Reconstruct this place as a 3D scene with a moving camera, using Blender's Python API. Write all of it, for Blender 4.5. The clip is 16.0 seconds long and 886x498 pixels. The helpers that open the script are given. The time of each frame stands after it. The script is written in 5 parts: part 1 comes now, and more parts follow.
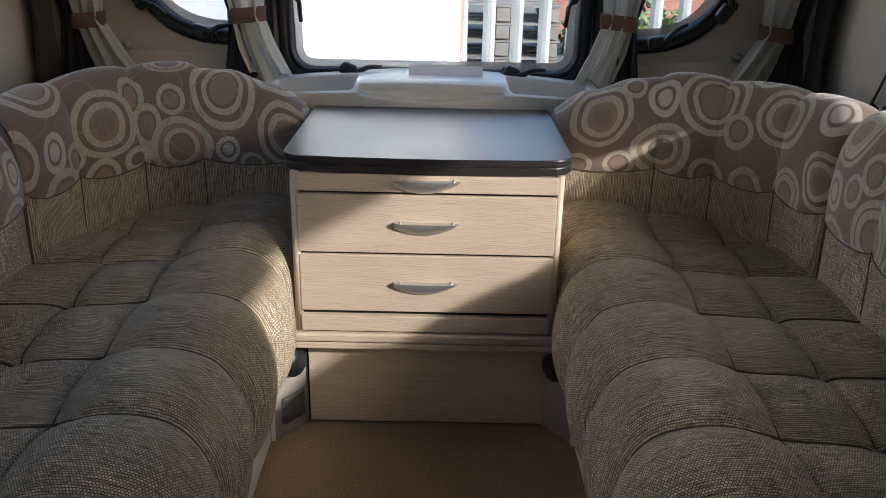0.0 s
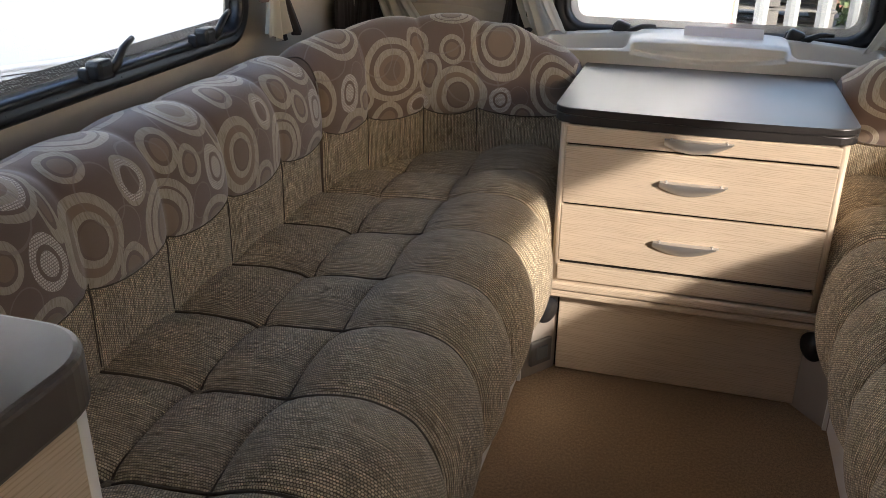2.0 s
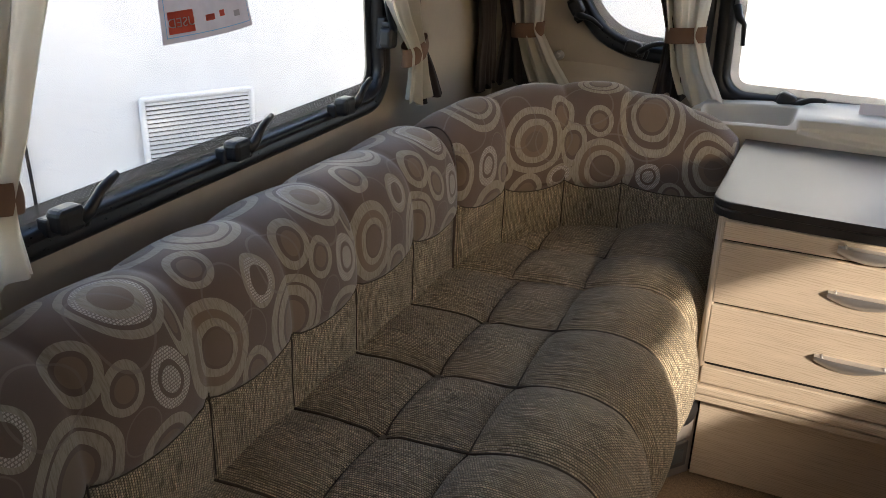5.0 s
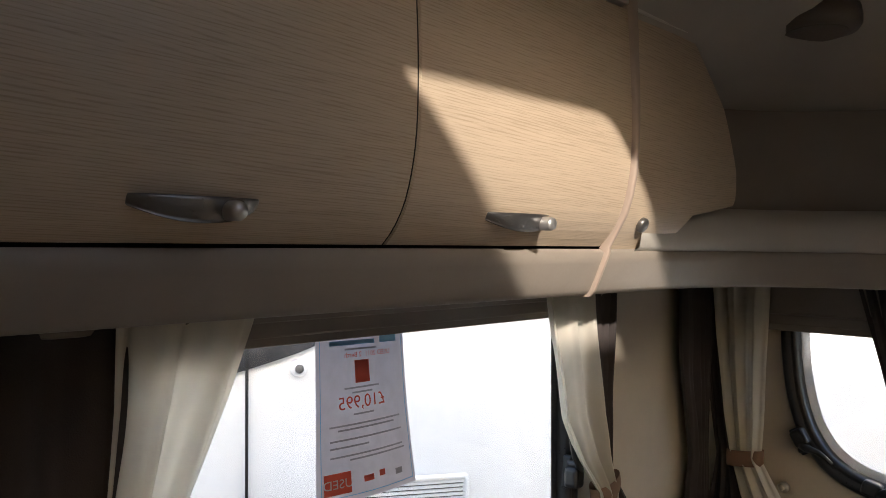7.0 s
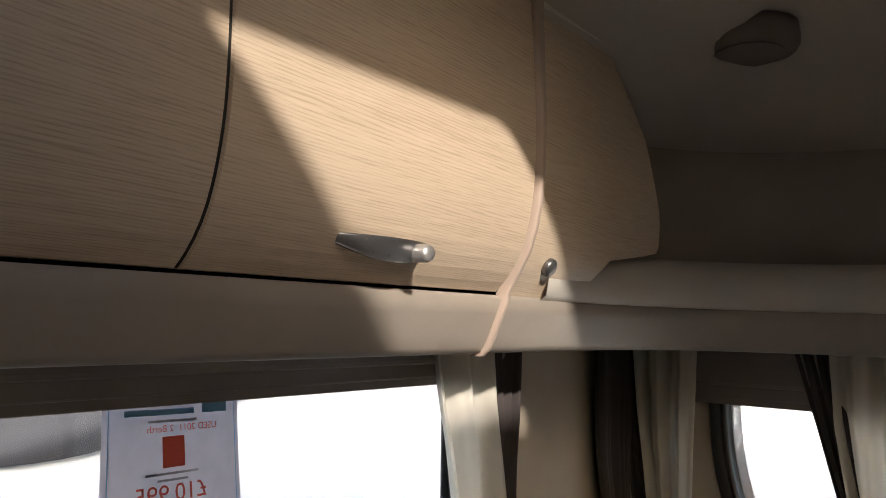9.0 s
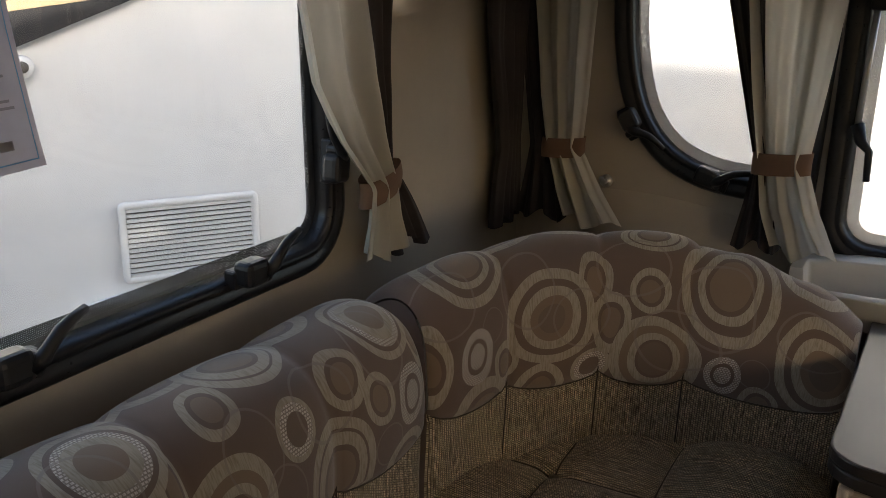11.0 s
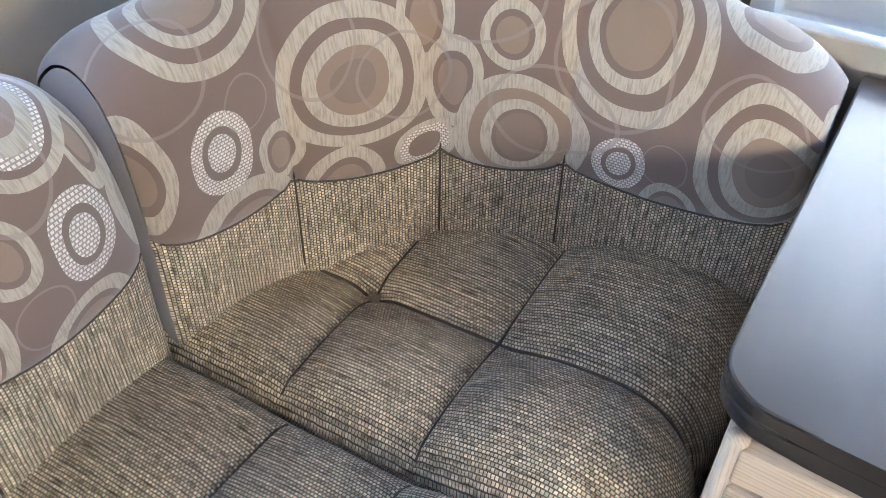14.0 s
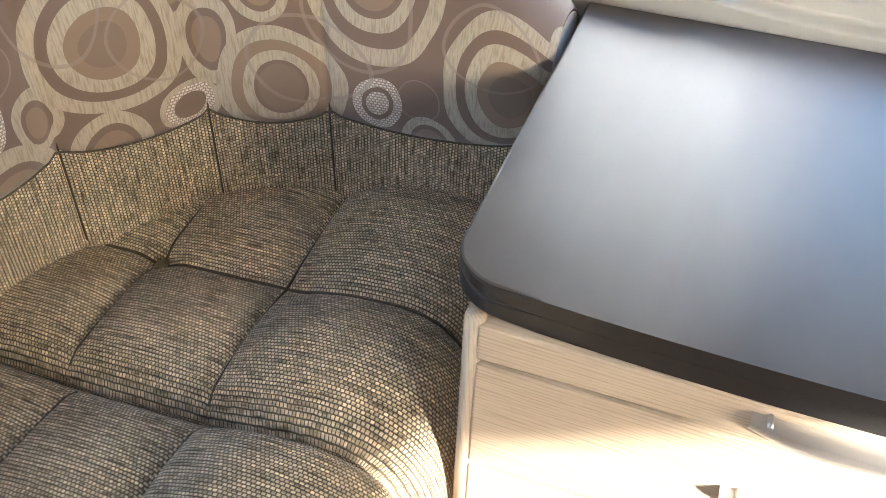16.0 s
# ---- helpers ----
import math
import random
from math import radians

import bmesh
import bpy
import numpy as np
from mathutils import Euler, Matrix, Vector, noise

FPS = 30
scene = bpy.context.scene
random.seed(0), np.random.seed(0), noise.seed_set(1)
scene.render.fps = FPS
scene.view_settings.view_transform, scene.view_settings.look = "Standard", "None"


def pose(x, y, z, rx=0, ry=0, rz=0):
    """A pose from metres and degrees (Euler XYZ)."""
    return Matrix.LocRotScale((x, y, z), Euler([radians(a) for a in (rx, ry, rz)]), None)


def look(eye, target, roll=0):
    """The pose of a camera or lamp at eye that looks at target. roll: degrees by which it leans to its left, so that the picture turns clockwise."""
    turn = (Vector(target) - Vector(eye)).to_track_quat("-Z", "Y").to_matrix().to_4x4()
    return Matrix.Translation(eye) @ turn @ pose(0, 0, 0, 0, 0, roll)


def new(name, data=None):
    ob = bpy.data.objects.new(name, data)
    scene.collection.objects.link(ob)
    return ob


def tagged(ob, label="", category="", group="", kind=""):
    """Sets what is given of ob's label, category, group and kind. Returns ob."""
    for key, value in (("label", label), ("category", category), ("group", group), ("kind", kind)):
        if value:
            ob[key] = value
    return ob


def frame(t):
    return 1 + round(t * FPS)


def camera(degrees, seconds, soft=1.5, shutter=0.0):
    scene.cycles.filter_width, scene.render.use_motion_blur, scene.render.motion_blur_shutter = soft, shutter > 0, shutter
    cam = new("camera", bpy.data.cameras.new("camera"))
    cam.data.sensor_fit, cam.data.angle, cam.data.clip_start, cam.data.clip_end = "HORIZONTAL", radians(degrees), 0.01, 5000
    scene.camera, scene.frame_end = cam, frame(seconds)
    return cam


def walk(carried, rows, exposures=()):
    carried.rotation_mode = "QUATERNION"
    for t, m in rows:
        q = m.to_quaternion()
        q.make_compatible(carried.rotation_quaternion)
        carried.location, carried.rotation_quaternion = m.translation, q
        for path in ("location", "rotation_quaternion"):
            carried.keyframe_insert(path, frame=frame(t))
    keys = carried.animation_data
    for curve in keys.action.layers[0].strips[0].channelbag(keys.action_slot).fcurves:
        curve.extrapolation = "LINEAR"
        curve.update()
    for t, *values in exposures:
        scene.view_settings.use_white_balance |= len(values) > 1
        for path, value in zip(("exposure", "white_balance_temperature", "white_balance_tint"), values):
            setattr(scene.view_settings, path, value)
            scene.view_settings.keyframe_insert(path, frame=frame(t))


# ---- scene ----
cam = camera(54.6, 16.0, soft=0.65)
PATH = [
    (0, (0.048, 0.661, 1.177), (0.06, 2.524, 0.451), 1.3),
    (0.5, (0.053, 0.601, 1.182), (-0.013, 2.461, 0.448), 1.3),
    (1, (0.024, 0.59, 1.183), (-0.175, 2.433, 0.432), 1.1),
    (1.5, (0.011, 0.582, 1.175), (-0.357, 2.39, 0.402), 0.8),
    (2, (-0.014, 0.587, 1.163), (-0.518, 2.347, 0.358), 0.6),
    (2.5, (-0.012, 0.588, 1.166), (-0.621, 2.300, 0.324), 0.55),
    (3, (-0.005, 0.591, 1.172), (-0.667, 2.277, 0.324), 0.5),
    (3.2, (-0.013, 0.601, 1.169), (-0.687, 2.284, 0.324), 0.4),
    (5.3, (-0.118, 0.777, 1.286), (-0.899, 2.46, 0.538), 1.2),
    (5.5, (-0.111, 0.808, 1.299), (-0.917, 2.502, 0.606), 1.1),
    (6, (-0.089, 0.869, 1.361), (-1.049, 2.555, 0.875), 0.9),
    (6.3, (-0.061, 0.89, 1.386), (-1.146, 2.537, 1.053), 1.0),
    (6.5, (-0.052, 0.905, 1.408), (-1.219, 2.511, 1.165), 0.9),
    (7, (-0.049, 0.915, 1.447), (-1.377, 2.41, 1.42), 1.0),
    (7.5, (-0.103, 0.962, 1.465), (-1.494, 2.393, 1.599), 1.0),
    (8, (-0.174, 1.042, 1.457), (-1.532, 2.495, 1.666), 1.1),
    (8.2, (-0.199, 1.075, 1.45), (-1.509, 2.57, 1.674), 0.9),
    (10.3, (-0.179, 1.358, 1.308), (-1.226, 3.045, 1.07), 1.7),
    (10.5, (-0.186, 1.363, 1.296), (-1.211, 3.044, 0.943), 1.4),
    (11, (-0.244, 1.429, 1.239), (-1.2, 3.072, 0.618), 1.6),
    (11.5, (-0.255, 1.524, 1.193), (-1.131, 3.095, 0.318), 1.5),
    (12, (-0.237, 1.646, 1.149), (-1.097, 3.11, 0.093), 1.1),
    (12.5, (-0.253, 1.755, 1.138), (-1.074, 3.115, -0.076), 0.5),
    (13, (-0.313, 1.87, 1.14), (-1.079, 3.182, -0.16), 1.4),
    (13.5, (-0.308, 1.94, 1.152), (-1.065, 3.225, -0.181), 1.1),
    (14, (-0.266, 2.027, 1.168), (-1.019, 3.306, -0.173), 1.0),
    (14.5, (-0.217, 2.074, 1.158), (-0.951, 3.364, -0.183), 1.2),
    (15, (-0.2, 2.072, 1.154), (-0.874, 3.397, -0.184), 1.8),
    (15.5, (-0.187, 2.027, 1.151), (-0.756, 3.408, -0.18), 2.1),
    (16, (-0.147, 1.995, 1.145), (-0.611, 3.417, -0.182), 2.1),
]
walk(cam, [(t, look(eye, target, roll)) for t, eye, target, roll in PATH], exposures=[(0, 2.75, 5650, 8), (3.2, 3.2, 6600, 13), (5.0, 2.8, 6500, 10), (6.0, 2.15, 6500, 10), (6.5, 2.7, 6500, 10), (7.0, 2.85, 6500, 10), (7.5, 3.62, 6450, 14), (8.0, 3.55, 5900, 12), (9.0, 2.9, 6400, 10), (10.3, 2.05, 6900, 10), (11.2, 2.2, 6800, 10), (12.0, 3.75, 6150, 12), (12.6, 4.5, 5200, 7), (14.0, 4.85, 5250, 7), (15.0, 4.95, 5450, 8), (16, 4.6, 6050, 6)])

# ---- world, sun, exposure ----
SUN_DIR = Vector((-1.6, 1.15, -0.93)).normalized()
world = bpy.data.worlds.new("sky")
scene.world = world
world.use_nodes = True
wn = world.node_tree
sky = wn.nodes.new("ShaderNodeTexSky")
sky.sky_type, sky.sun_disc = "NISHITA", False
sky.sun_elevation, sky.sun_rotation = radians(25.3), radians(125.7)
sky.air_density, sky.dust_density = 1.0, 2.5
wn.links.new(sky.outputs[0], wn.nodes["Background"].inputs[0])
wn.nodes["Background"].inputs[1].default_value = 0.15
sun_data = bpy.data.lights.new("sun", "SUN")
sun_data.energy, sun_data.angle, sun_data.color = 3.0, radians(1.6), (1.0, 0.94, 0.86)
sun = new("sun", sun_data)
sun.rotation_euler = SUN_DIR.to_track_quat("-Z", "Y").to_euler()

CX = 0.022          # middle plane of the caravan
LW, RW = -1.08, 1.124   # inner faces of the side walls
FW = 3.21           # inner face of the front wall
CEIL = 1.95


# ---- materials ----
def mat_new(name, rough=0.5, metal=0.0, base=(0.5, 0.5, 0.5)):
    m = bpy.data.materials.new(name)
    m.use_nodes = True
    b = m.node_tree.nodes["Principled BSDF"]
    b.inputs["Roughness"].default_value = rough
    b.inputs["Metallic"].default_value = metal
    b.inputs["Base Color"].default_value = (*base, 1)
    return m, m.node_tree, b


def nd(nt, kind, **vals):
    n = nt.nodes.new(kind)
    for k, v in vals.items():
        if k in ("operation", "blend_type", "data_type", "wave_type", "bands_direction", "noise_dimensions", "interpolation_type", "feature", "uv_map", "attribute_name"):
            if k == "operation":
                n.operation = v
            elif k == "blend_type":
                n.blend_type = v
            elif k == "data_type":
                n.data_type = v
            elif k == "uv_map":
                n.uv_map = v
            elif k == "feature":
                n.feature = v
        else:
            n.inputs[k.replace("_", " ")].default_value = v
    return n


def math_n(nt, op, a, b=None):
    n = nt.nodes.new("ShaderNodeMath")
    n.operation = op
    for i, v in enumerate((a, b)):
        if v is None:
            continue
        if isinstance(v, (int, float)):
            n.inputs[i].default_value = v
        else:
            nt.links.new(v, n.inputs[i])
    return n.outputs[0]


def mix_n(nt, fac, a, b, blend="MIX"):
    n = nt.nodes.new("ShaderNodeMix")
    n.data_type, n.blend_type = "RGBA", blend
    for sock, v in ((n.inputs[0], fac), (n.inputs[6], a), (n.inputs[7], b)):
        if isinstance(v, (int, float)):
            sock.default_value = v
        elif isinstance(v, tuple):
            sock.default_value = (*v, 1)
        else:
            nt.links.new(v, sock)
    return n.outputs[2]


def ramp_n(nt, fac, stops, constant=False):
    n = nt.nodes.new("ShaderNodeValToRGB")
    r = n.color_ramp
    if constant:
        r.interpolation = "CONSTANT"
    while len(r.elements) < len(stops):
        r.elements.new(0.5)
    for e, (p, c) in zip(r.elements, stops):
        e.position = p
        e.color = (*c, 1) if isinstance(c, tuple) else (c, c, c, 1)
    nt.links.new(fac, n.inputs[0])
    return n.outputs[0]


def coords(nt, scale=(1, 1, 1), kind="Object"):
    tc = nt.nodes.new("ShaderNodeTexCoord")
    mp = nt.nodes.new("ShaderNodeMapping")
    mp.inputs["Scale"].default_value = scale
    nt.links.new(tc.outputs[kind], mp.inputs[0])
    return mp.outputs[0]


def noise_n(nt, vec, scale, detail=3, rough=0.5):
    n = nt.nodes.new("ShaderNodeTexNoise")
    n.inputs["Scale"].default_value, n.inputs["Detail"].default_value, n.inputs["Roughness"].default_value = scale, detail, rough
    nt.links.new(vec, n.inputs["Vector"])
    return n.outputs[0]


def bump_n(nt, bsdf, height, strength=0.3, dist=0.002):
    n = nt.nodes.new("ShaderNodeBump")
    n.inputs["Strength"].default_value, n.inputs["Distance"].default_value = strength, dist
    nt.links.new(height, n.inputs["Height"])
    nt.links.new(n.outputs[0], bsdf.inputs["Normal"])


def plain(name, color, rough=0.5, metal=0.0, vary=0.12, scale=6.0, grain=180.0, bump=0.08):
    """A surface with large soft variation and a fine grain."""
    m, nt, b = mat_new(name, rough, metal)
    v = coords(nt)
    big = noise_n(nt, v, scale, 4)
    fine = noise_n(nt, v, grain, 2)
    lo = tuple(c * (1 - vary) for c in color)
    hi = tuple(min(1, c * (1 + vary)) for c in color)
    col = ramp_n(nt, big, [(0.3, lo), (0.7, hi)])
    nt.links.new(col, b.inputs["Base Color"])
    r = math_n(nt, "MULTIPLY_ADD", fine, 0.25)
    r.node.inputs[2].default_value = max(0.02, rough - 0.12)
    nt.links.new(r, b.inputs["Roughness"])
    bump_n(nt, b, fine, bump, 0.001)
    return m


def wood(name, axis="x", light=(0.60, 0.485, 0.36), dark=(0.43, 0.335, 0.235), rough=0.42):
    """Pale ash-like laminate with the grain along one axis."""
    m, nt, b = mat_new(name, rough)
    sc = {"x": (2.6, 62, 62), "y": (62, 2.6, 62), "z": (62, 62, 2.6)}[axis]
    v = coords(nt, sc)
    info = nt.nodes.new("ShaderNodeObjectInfo")
    add = nt.nodes.new("ShaderNodeVectorMath")
    add.operation = "ADD"
    nt.links.new(v, add.inputs[0])
    rnd = math_n(nt, "MULTIPLY", info.outputs["Random"], 30.0)
    nt.links.new(rnd, add.inputs[1])
    broad = noise_n(nt, add.outputs[0], 0.55, 3)
    fibre = noise_n(nt, add.outputs[0], 5.0, 5, 0.75)
    w = nt.nodes.new("ShaderNodeTexWave")
    w.wave_type, w.bands_direction = "BANDS", "DIAGONAL"
    w.inputs["Scale"].default_value, w.inputs["Distortion"].default_value = 2.3, 14.0
    w.inputs["Detail"].default_value, w.inputs["Detail Scale"].default_value = 3.0, 0.22
    ac = {"x": (3.5, 62, 62), "y": (62, 3.5, 62), "z": (62, 62, 3.5)}[axis]
    nt.links.new(coords(nt, ac), w.inputs["Vector"])
    line = ramp_n(nt, w.outputs["Fac"], [(0.0, (0, 0, 0)), (0.22, (0.45, 0.45, 0.45)), (0.45, (0.9, 0.9, 0.9)), (1.0, (1, 1, 1))])
    f = math_n(nt, "ADD", math_n(nt, "MULTIPLY", line, 0.13), math_n(nt, "MULTIPLY", fibre, 0.72))
    f = math_n(nt, "ADD", f, math_n(nt, "MULTIPLY", broad, 0.18))
    col = ramp_n(nt, f, [(0.40, dark), (0.52, tuple(0.35 * p + 0.65 * q for p, q in zip(dark, light))), (0.70, light)])
    nt.links.new(col, b.inputs["Base Color"])
    bump_n(nt, b, f, 0.12, 0.0008)
    return m


def weave_color(nt, uv, cell=0.0039):
    """Tweed stitches in rows: colour and height."""
    br = nt.nodes.new("ShaderNodeTexBrick")
    br.offset, br.squash = 0.5, 1.0
    br.inputs["Scale"].default_value = 1.0 / cell
    br.inputs["Brick Width"].default_value, br.inputs["Row Height"].default_value = 1.05, 1.0
    br.inputs["Mortar Size"].default_value, br.inputs["Mortar Smooth"].default_value = 0.20, 0.6
    br.inputs["Color1"].default_value = (0.97, 0.85, 0.67, 1)
    br.inputs["Color2"].default_value = (0.50, 0.40, 0.285, 1)
    br.inputs["Mortar"].default_value = (0.15, 0.117, 0.080, 1)
    warp = nt.nodes.new("ShaderNodeTexNoise")
    warp.inputs["Scale"].default_value, warp.inputs["Detail"].default_value = 90.0, 2
    nt.links.new(uv, warp.inputs["Vector"])
    add = nt.nodes.new("ShaderNodeVectorMath")
    add.operation = "MULTIPLY_ADD"
    nt.links.new(warp.outputs["Color"], add.inputs[0])
    add.inputs[1].default_value = (0.0017, 0.0015, 0)
    nt.links.new(uv, add.inputs[2])
    nt.links.new(add.outputs[0], br.inputs["Vector"])
    mp = nt.nodes.new("ShaderNodeMapping")
    mp.inputs["Scale"].default_value = (14, 190, 1)
    nt.links.new(uv, mp.inputs[0])
    streak = noise_n(nt, mp.outputs[0], 1.0, 4, 0.65)
    tint = ramp_n(nt, streak, [(0.34, (0.60, 0.57, 0.51)), (0.5, (0.95, 0.94, 0.88)), (0.68, (1.25, 1.21, 1.12))])
    col = mix_n(nt, 1.0, br.outputs["Color"], tint, "MULTIPLY")
    mp2 = nt.nodes.new("ShaderNodeMapping")
    mp2.inputs["Scale"].default_value = (38, 290, 1)
    nt.links.new(uv, mp2.inputs[0])
    dash = noise_n(nt, mp2.outputs[0], 1.0, 2, 0.5)
    col = mix_n(nt, 1.0, col, ramp_n(nt, dash, [(0.34, (0.48, 0.44, 0.38)), (0.46, (1.0, 1.0, 1.0)), (0.60, (1.0, 1.0, 1.0)), (0.72, (1.4, 1.35, 1.22))]), "MULTIPLY")
    worn = noise_n(nt, uv, 7.0, 3)
    col = mix_n(nt, 1.0, col, ramp_n(nt, worn, [(0.3, (0.84, 0.82, 0.80)), (0.7, (1.1, 1.08, 1.02))]), "MULTIPLY")
    h = math_n(nt, "SUBTRACT", 1.0, br.outputs["Fac"])
    return col, h


def tweed(name):
    m, nt, b = mat_new(name, 0.95)
    uv = nt.nodes.new("ShaderNodeUVMap").outputs[0]
    col, h = weave_color(nt, uv)
    nt.links.new(col, b.inputs["Base Color"])
    b.inputs["Sheen Weight"].default_value = 0.15
    bump_n(nt, b, h, 0.9, 0.0015)
    return m


BROWN = (0.186, 0.128, 0.099)
TAN = (0.262, 0.190, 0.133)
DUSK = (0.212, 0.155, 0.116)
BEIGE = (0.455, 0.405, 0.325)
WHITE = (0.74, 0.71, 0.66)
STYLES = {
    # ring colours from the middle outwards, by share of the radius
    "big": [(0, DUSK), (0.30, TAN), (0.47, BEIGE), (0.66, BROWN), (0.80, BEIGE), (0.995, BROWN)],
    "deep": [(0, TAN), (0.42, BROWN), (0.50, BEIGE), (0.64, BROWN), (0.80, BEIGE), (0.995, BROWN)],
    "ripple": [(0, DUSK), (0.36, BROWN), (0.42, BEIGE), (0.58, TAN), (0.76, BEIGE), (0.995, BROWN)],
    "chalk": [(0, TAN), (0.38, BEIGE), (0.58, WHITE), (0.72, BROWN), (0.82, BEIGE), (0.995, BROWN)],
    "nest": [(0, TAN), (0.42, BROWN), (0.52, BEIGE), (0.74, BROWN), (0.80, BEIGE), (0.995, BROWN)],
    "mid": [(0, TAN), (0.48, BROWN), (0.66, BEIGE), (0.995, BROWN)],
    "white": [(0, WHITE), (0.46, BROWN), (0.64, WHITE), (0.995, BROWN)],
    "whole": [(0, BROWN), (0.52, WHITE), (0.80, BEIGE), (0.995, BROWN)],
}


def rings(name, period, circles):
    """Printed cloth: irregular nested rings at (u, v), radius, width factor and style; repeats along u."""
    m, nt, b = mat_new(name, 0.9)
    uv = nt.nodes.new("ShaderNodeUVMap").outputs[0]
    sep = nt.nodes.new("ShaderNodeSeparateXYZ")
    nt.links.new(uv, sep.inputs[0])
    wrap = nt.nodes.new("ShaderNodeMath")
    wrap.operation = "WRAP"
    nt.links.new(sep.outputs[0], wrap.inputs[0])
    wrap.inputs[1].default_value, wrap.inputs[2].default_value = period, 0.0
    com = nt.nodes.new("ShaderNodeCombineXYZ")
    nt.links.new(wrap.outputs[0], com.inputs[0])
    nt.links.new(sep.outputs[1], com.inputs[1])
    wob = nt.nodes.new("ShaderNodeTexNoise")
    wob.inputs["Scale"].default_value, wob.inputs["Detail"].default_value = 13.0, 0
    nt.links.new(uv, wob.inputs["Vector"])
    wv = nt.nodes.new("ShaderNodeVectorMath")
    wv.operation = "MULTIPLY_ADD"
    nt.links.new(wob.outputs["Color"], wv.inputs[0])
    wv.inputs[1].default_value, wv.inputs[2].default_value = (0.017, 0.017, 0), (-0.0085, -0.0085, 0)
    pv = nt.nodes.new("ShaderNodeVectorMath")
    pv.operation = "ADD"
    nt.links.new(com.outputs[0], pv.inputs[0])
    nt.links.new(wv.outputs[0], pv.inputs[1])
    col = mix_n(nt, 0.0, BROWN, BROWN)
    # a ring that crosses the end of the repeat is drawn at both ends
    near = [(u + k * period, v, r, w, style) for u, v, r, w, style in circles for k in (-1, 0, 1)]
    for u, v, r, w, style in [q for q in near if -q[2] * q[3] - 0.01 < q[0] < period + q[2] * q[3] + 0.01]:
        sub = nt.nodes.new("ShaderNodeVectorMath")
        sub.operation = "SUBTRACT"
        nt.links.new(pv.outputs[0], sub.inputs[0])
        sub.inputs[1].default_value = (u, v, 0)
        mul = nt.nodes.new("ShaderNodeVectorMath")
        mul.operation = "MULTIPLY"
        nt.links.new(sub.outputs[0], mul.inputs[0])
        mul.inputs[1].default_value = (1 / (r * w), 1 / r, 0)
        ln = nt.nodes.new("ShaderNodeVectorMath")
        ln.operation = "LENGTH"
        nt.links.new(mul.outputs[0], ln.inputs[0])
        d = ln.outputs["Value"]
        if style == "line":
            inside = math_n(nt, "MULTIPLY", math_n(nt, "LESS_THAN", d, 1.0), math_n(nt, "GREATER_THAN", d, 0.93))
            inside = math_n(nt, "MULTIPLY", inside, 0.6)
            col = mix_n(nt, inside, col, (0.29, 0.235, 0.195))
        else:
            inside = math_n(nt, "LESS_THAN", d, 0.99)
            col = mix_n(nt, inside, col, ramp_n(nt, d, STYLES[style], True))
    # streaks and weave show on the pale rings most
    mp = nt.nodes.new("ShaderNodeMapping")
    mp.inputs["Scale"].default_value = (420, 45, 1)
    nt.links.new(uv, mp.inputs[0])
    streak = noise_n(nt, mp.outputs[0], 1.0, 3, 0.6)
    lum = nt.nodes.new("ShaderNodeRGBToBW")
    nt.links.new(col, lum.inputs[0])
    pale = math_n(nt, "GREATER_THAN", lum.outputs[0], 0.35)
    tint = ramp_n(nt, streak, [(0.33, (0.70, 0.66, 0.58)), (0.55, (1.02, 1.0, 0.97))])
    col2 = mix_n(nt, pale, col, mix_n(nt, 1.0, col, tint, "MULTIPLY"))
    dots = nt.nodes.new("ShaderNodeTexBrick")
    dots.inputs["Scale"].default_value = 230.0
    dots.inputs["Brick Width"].default_value, dots.inputs["Row Height"].default_value = 1.1, 0.9
    dots.inputs["Mortar Size"].default_value, dots.inputs["Mortar Smooth"].default_value = 0.2, 0.3
    nt.links.new(uv, dots.inputs["Vector"])
    chalk = math_n(nt, "GREATER_THAN", lum.outputs[0], 0.6)
    dark = math_n(nt, "MULTIPLY", math_n(nt, "MULTIPLY", chalk, dots.outputs["Fac"]), 0.75)
    col3 = mix_n(nt, dark, col2, (0.20, 0.15, 0.12))
    worn = noise_n(nt, uv, 6.0, 3)
    col3 = mix_n(nt, 1.0, col3, ramp_n(nt, worn, [(0.3, (0.9, 0.88, 0.87)), (0.7, (1.08, 1.06, 1.04))]), "MULTIPLY")
    nt.links.new(col3, b.inputs["Base Color"])
    b.inputs["Sheen Weight"].default_value = 0.5
    fine = noise_n(nt, uv, 900.0, 2)
    hh = math_n(nt, "ADD", math_n(nt, "MULTIPLY", lum.outputs[0], 0.8), math_n(nt, "MULTIPLY", fine, 0.5))
    bump_n(nt, b, hh, 0.35, 0.0012)
    return m


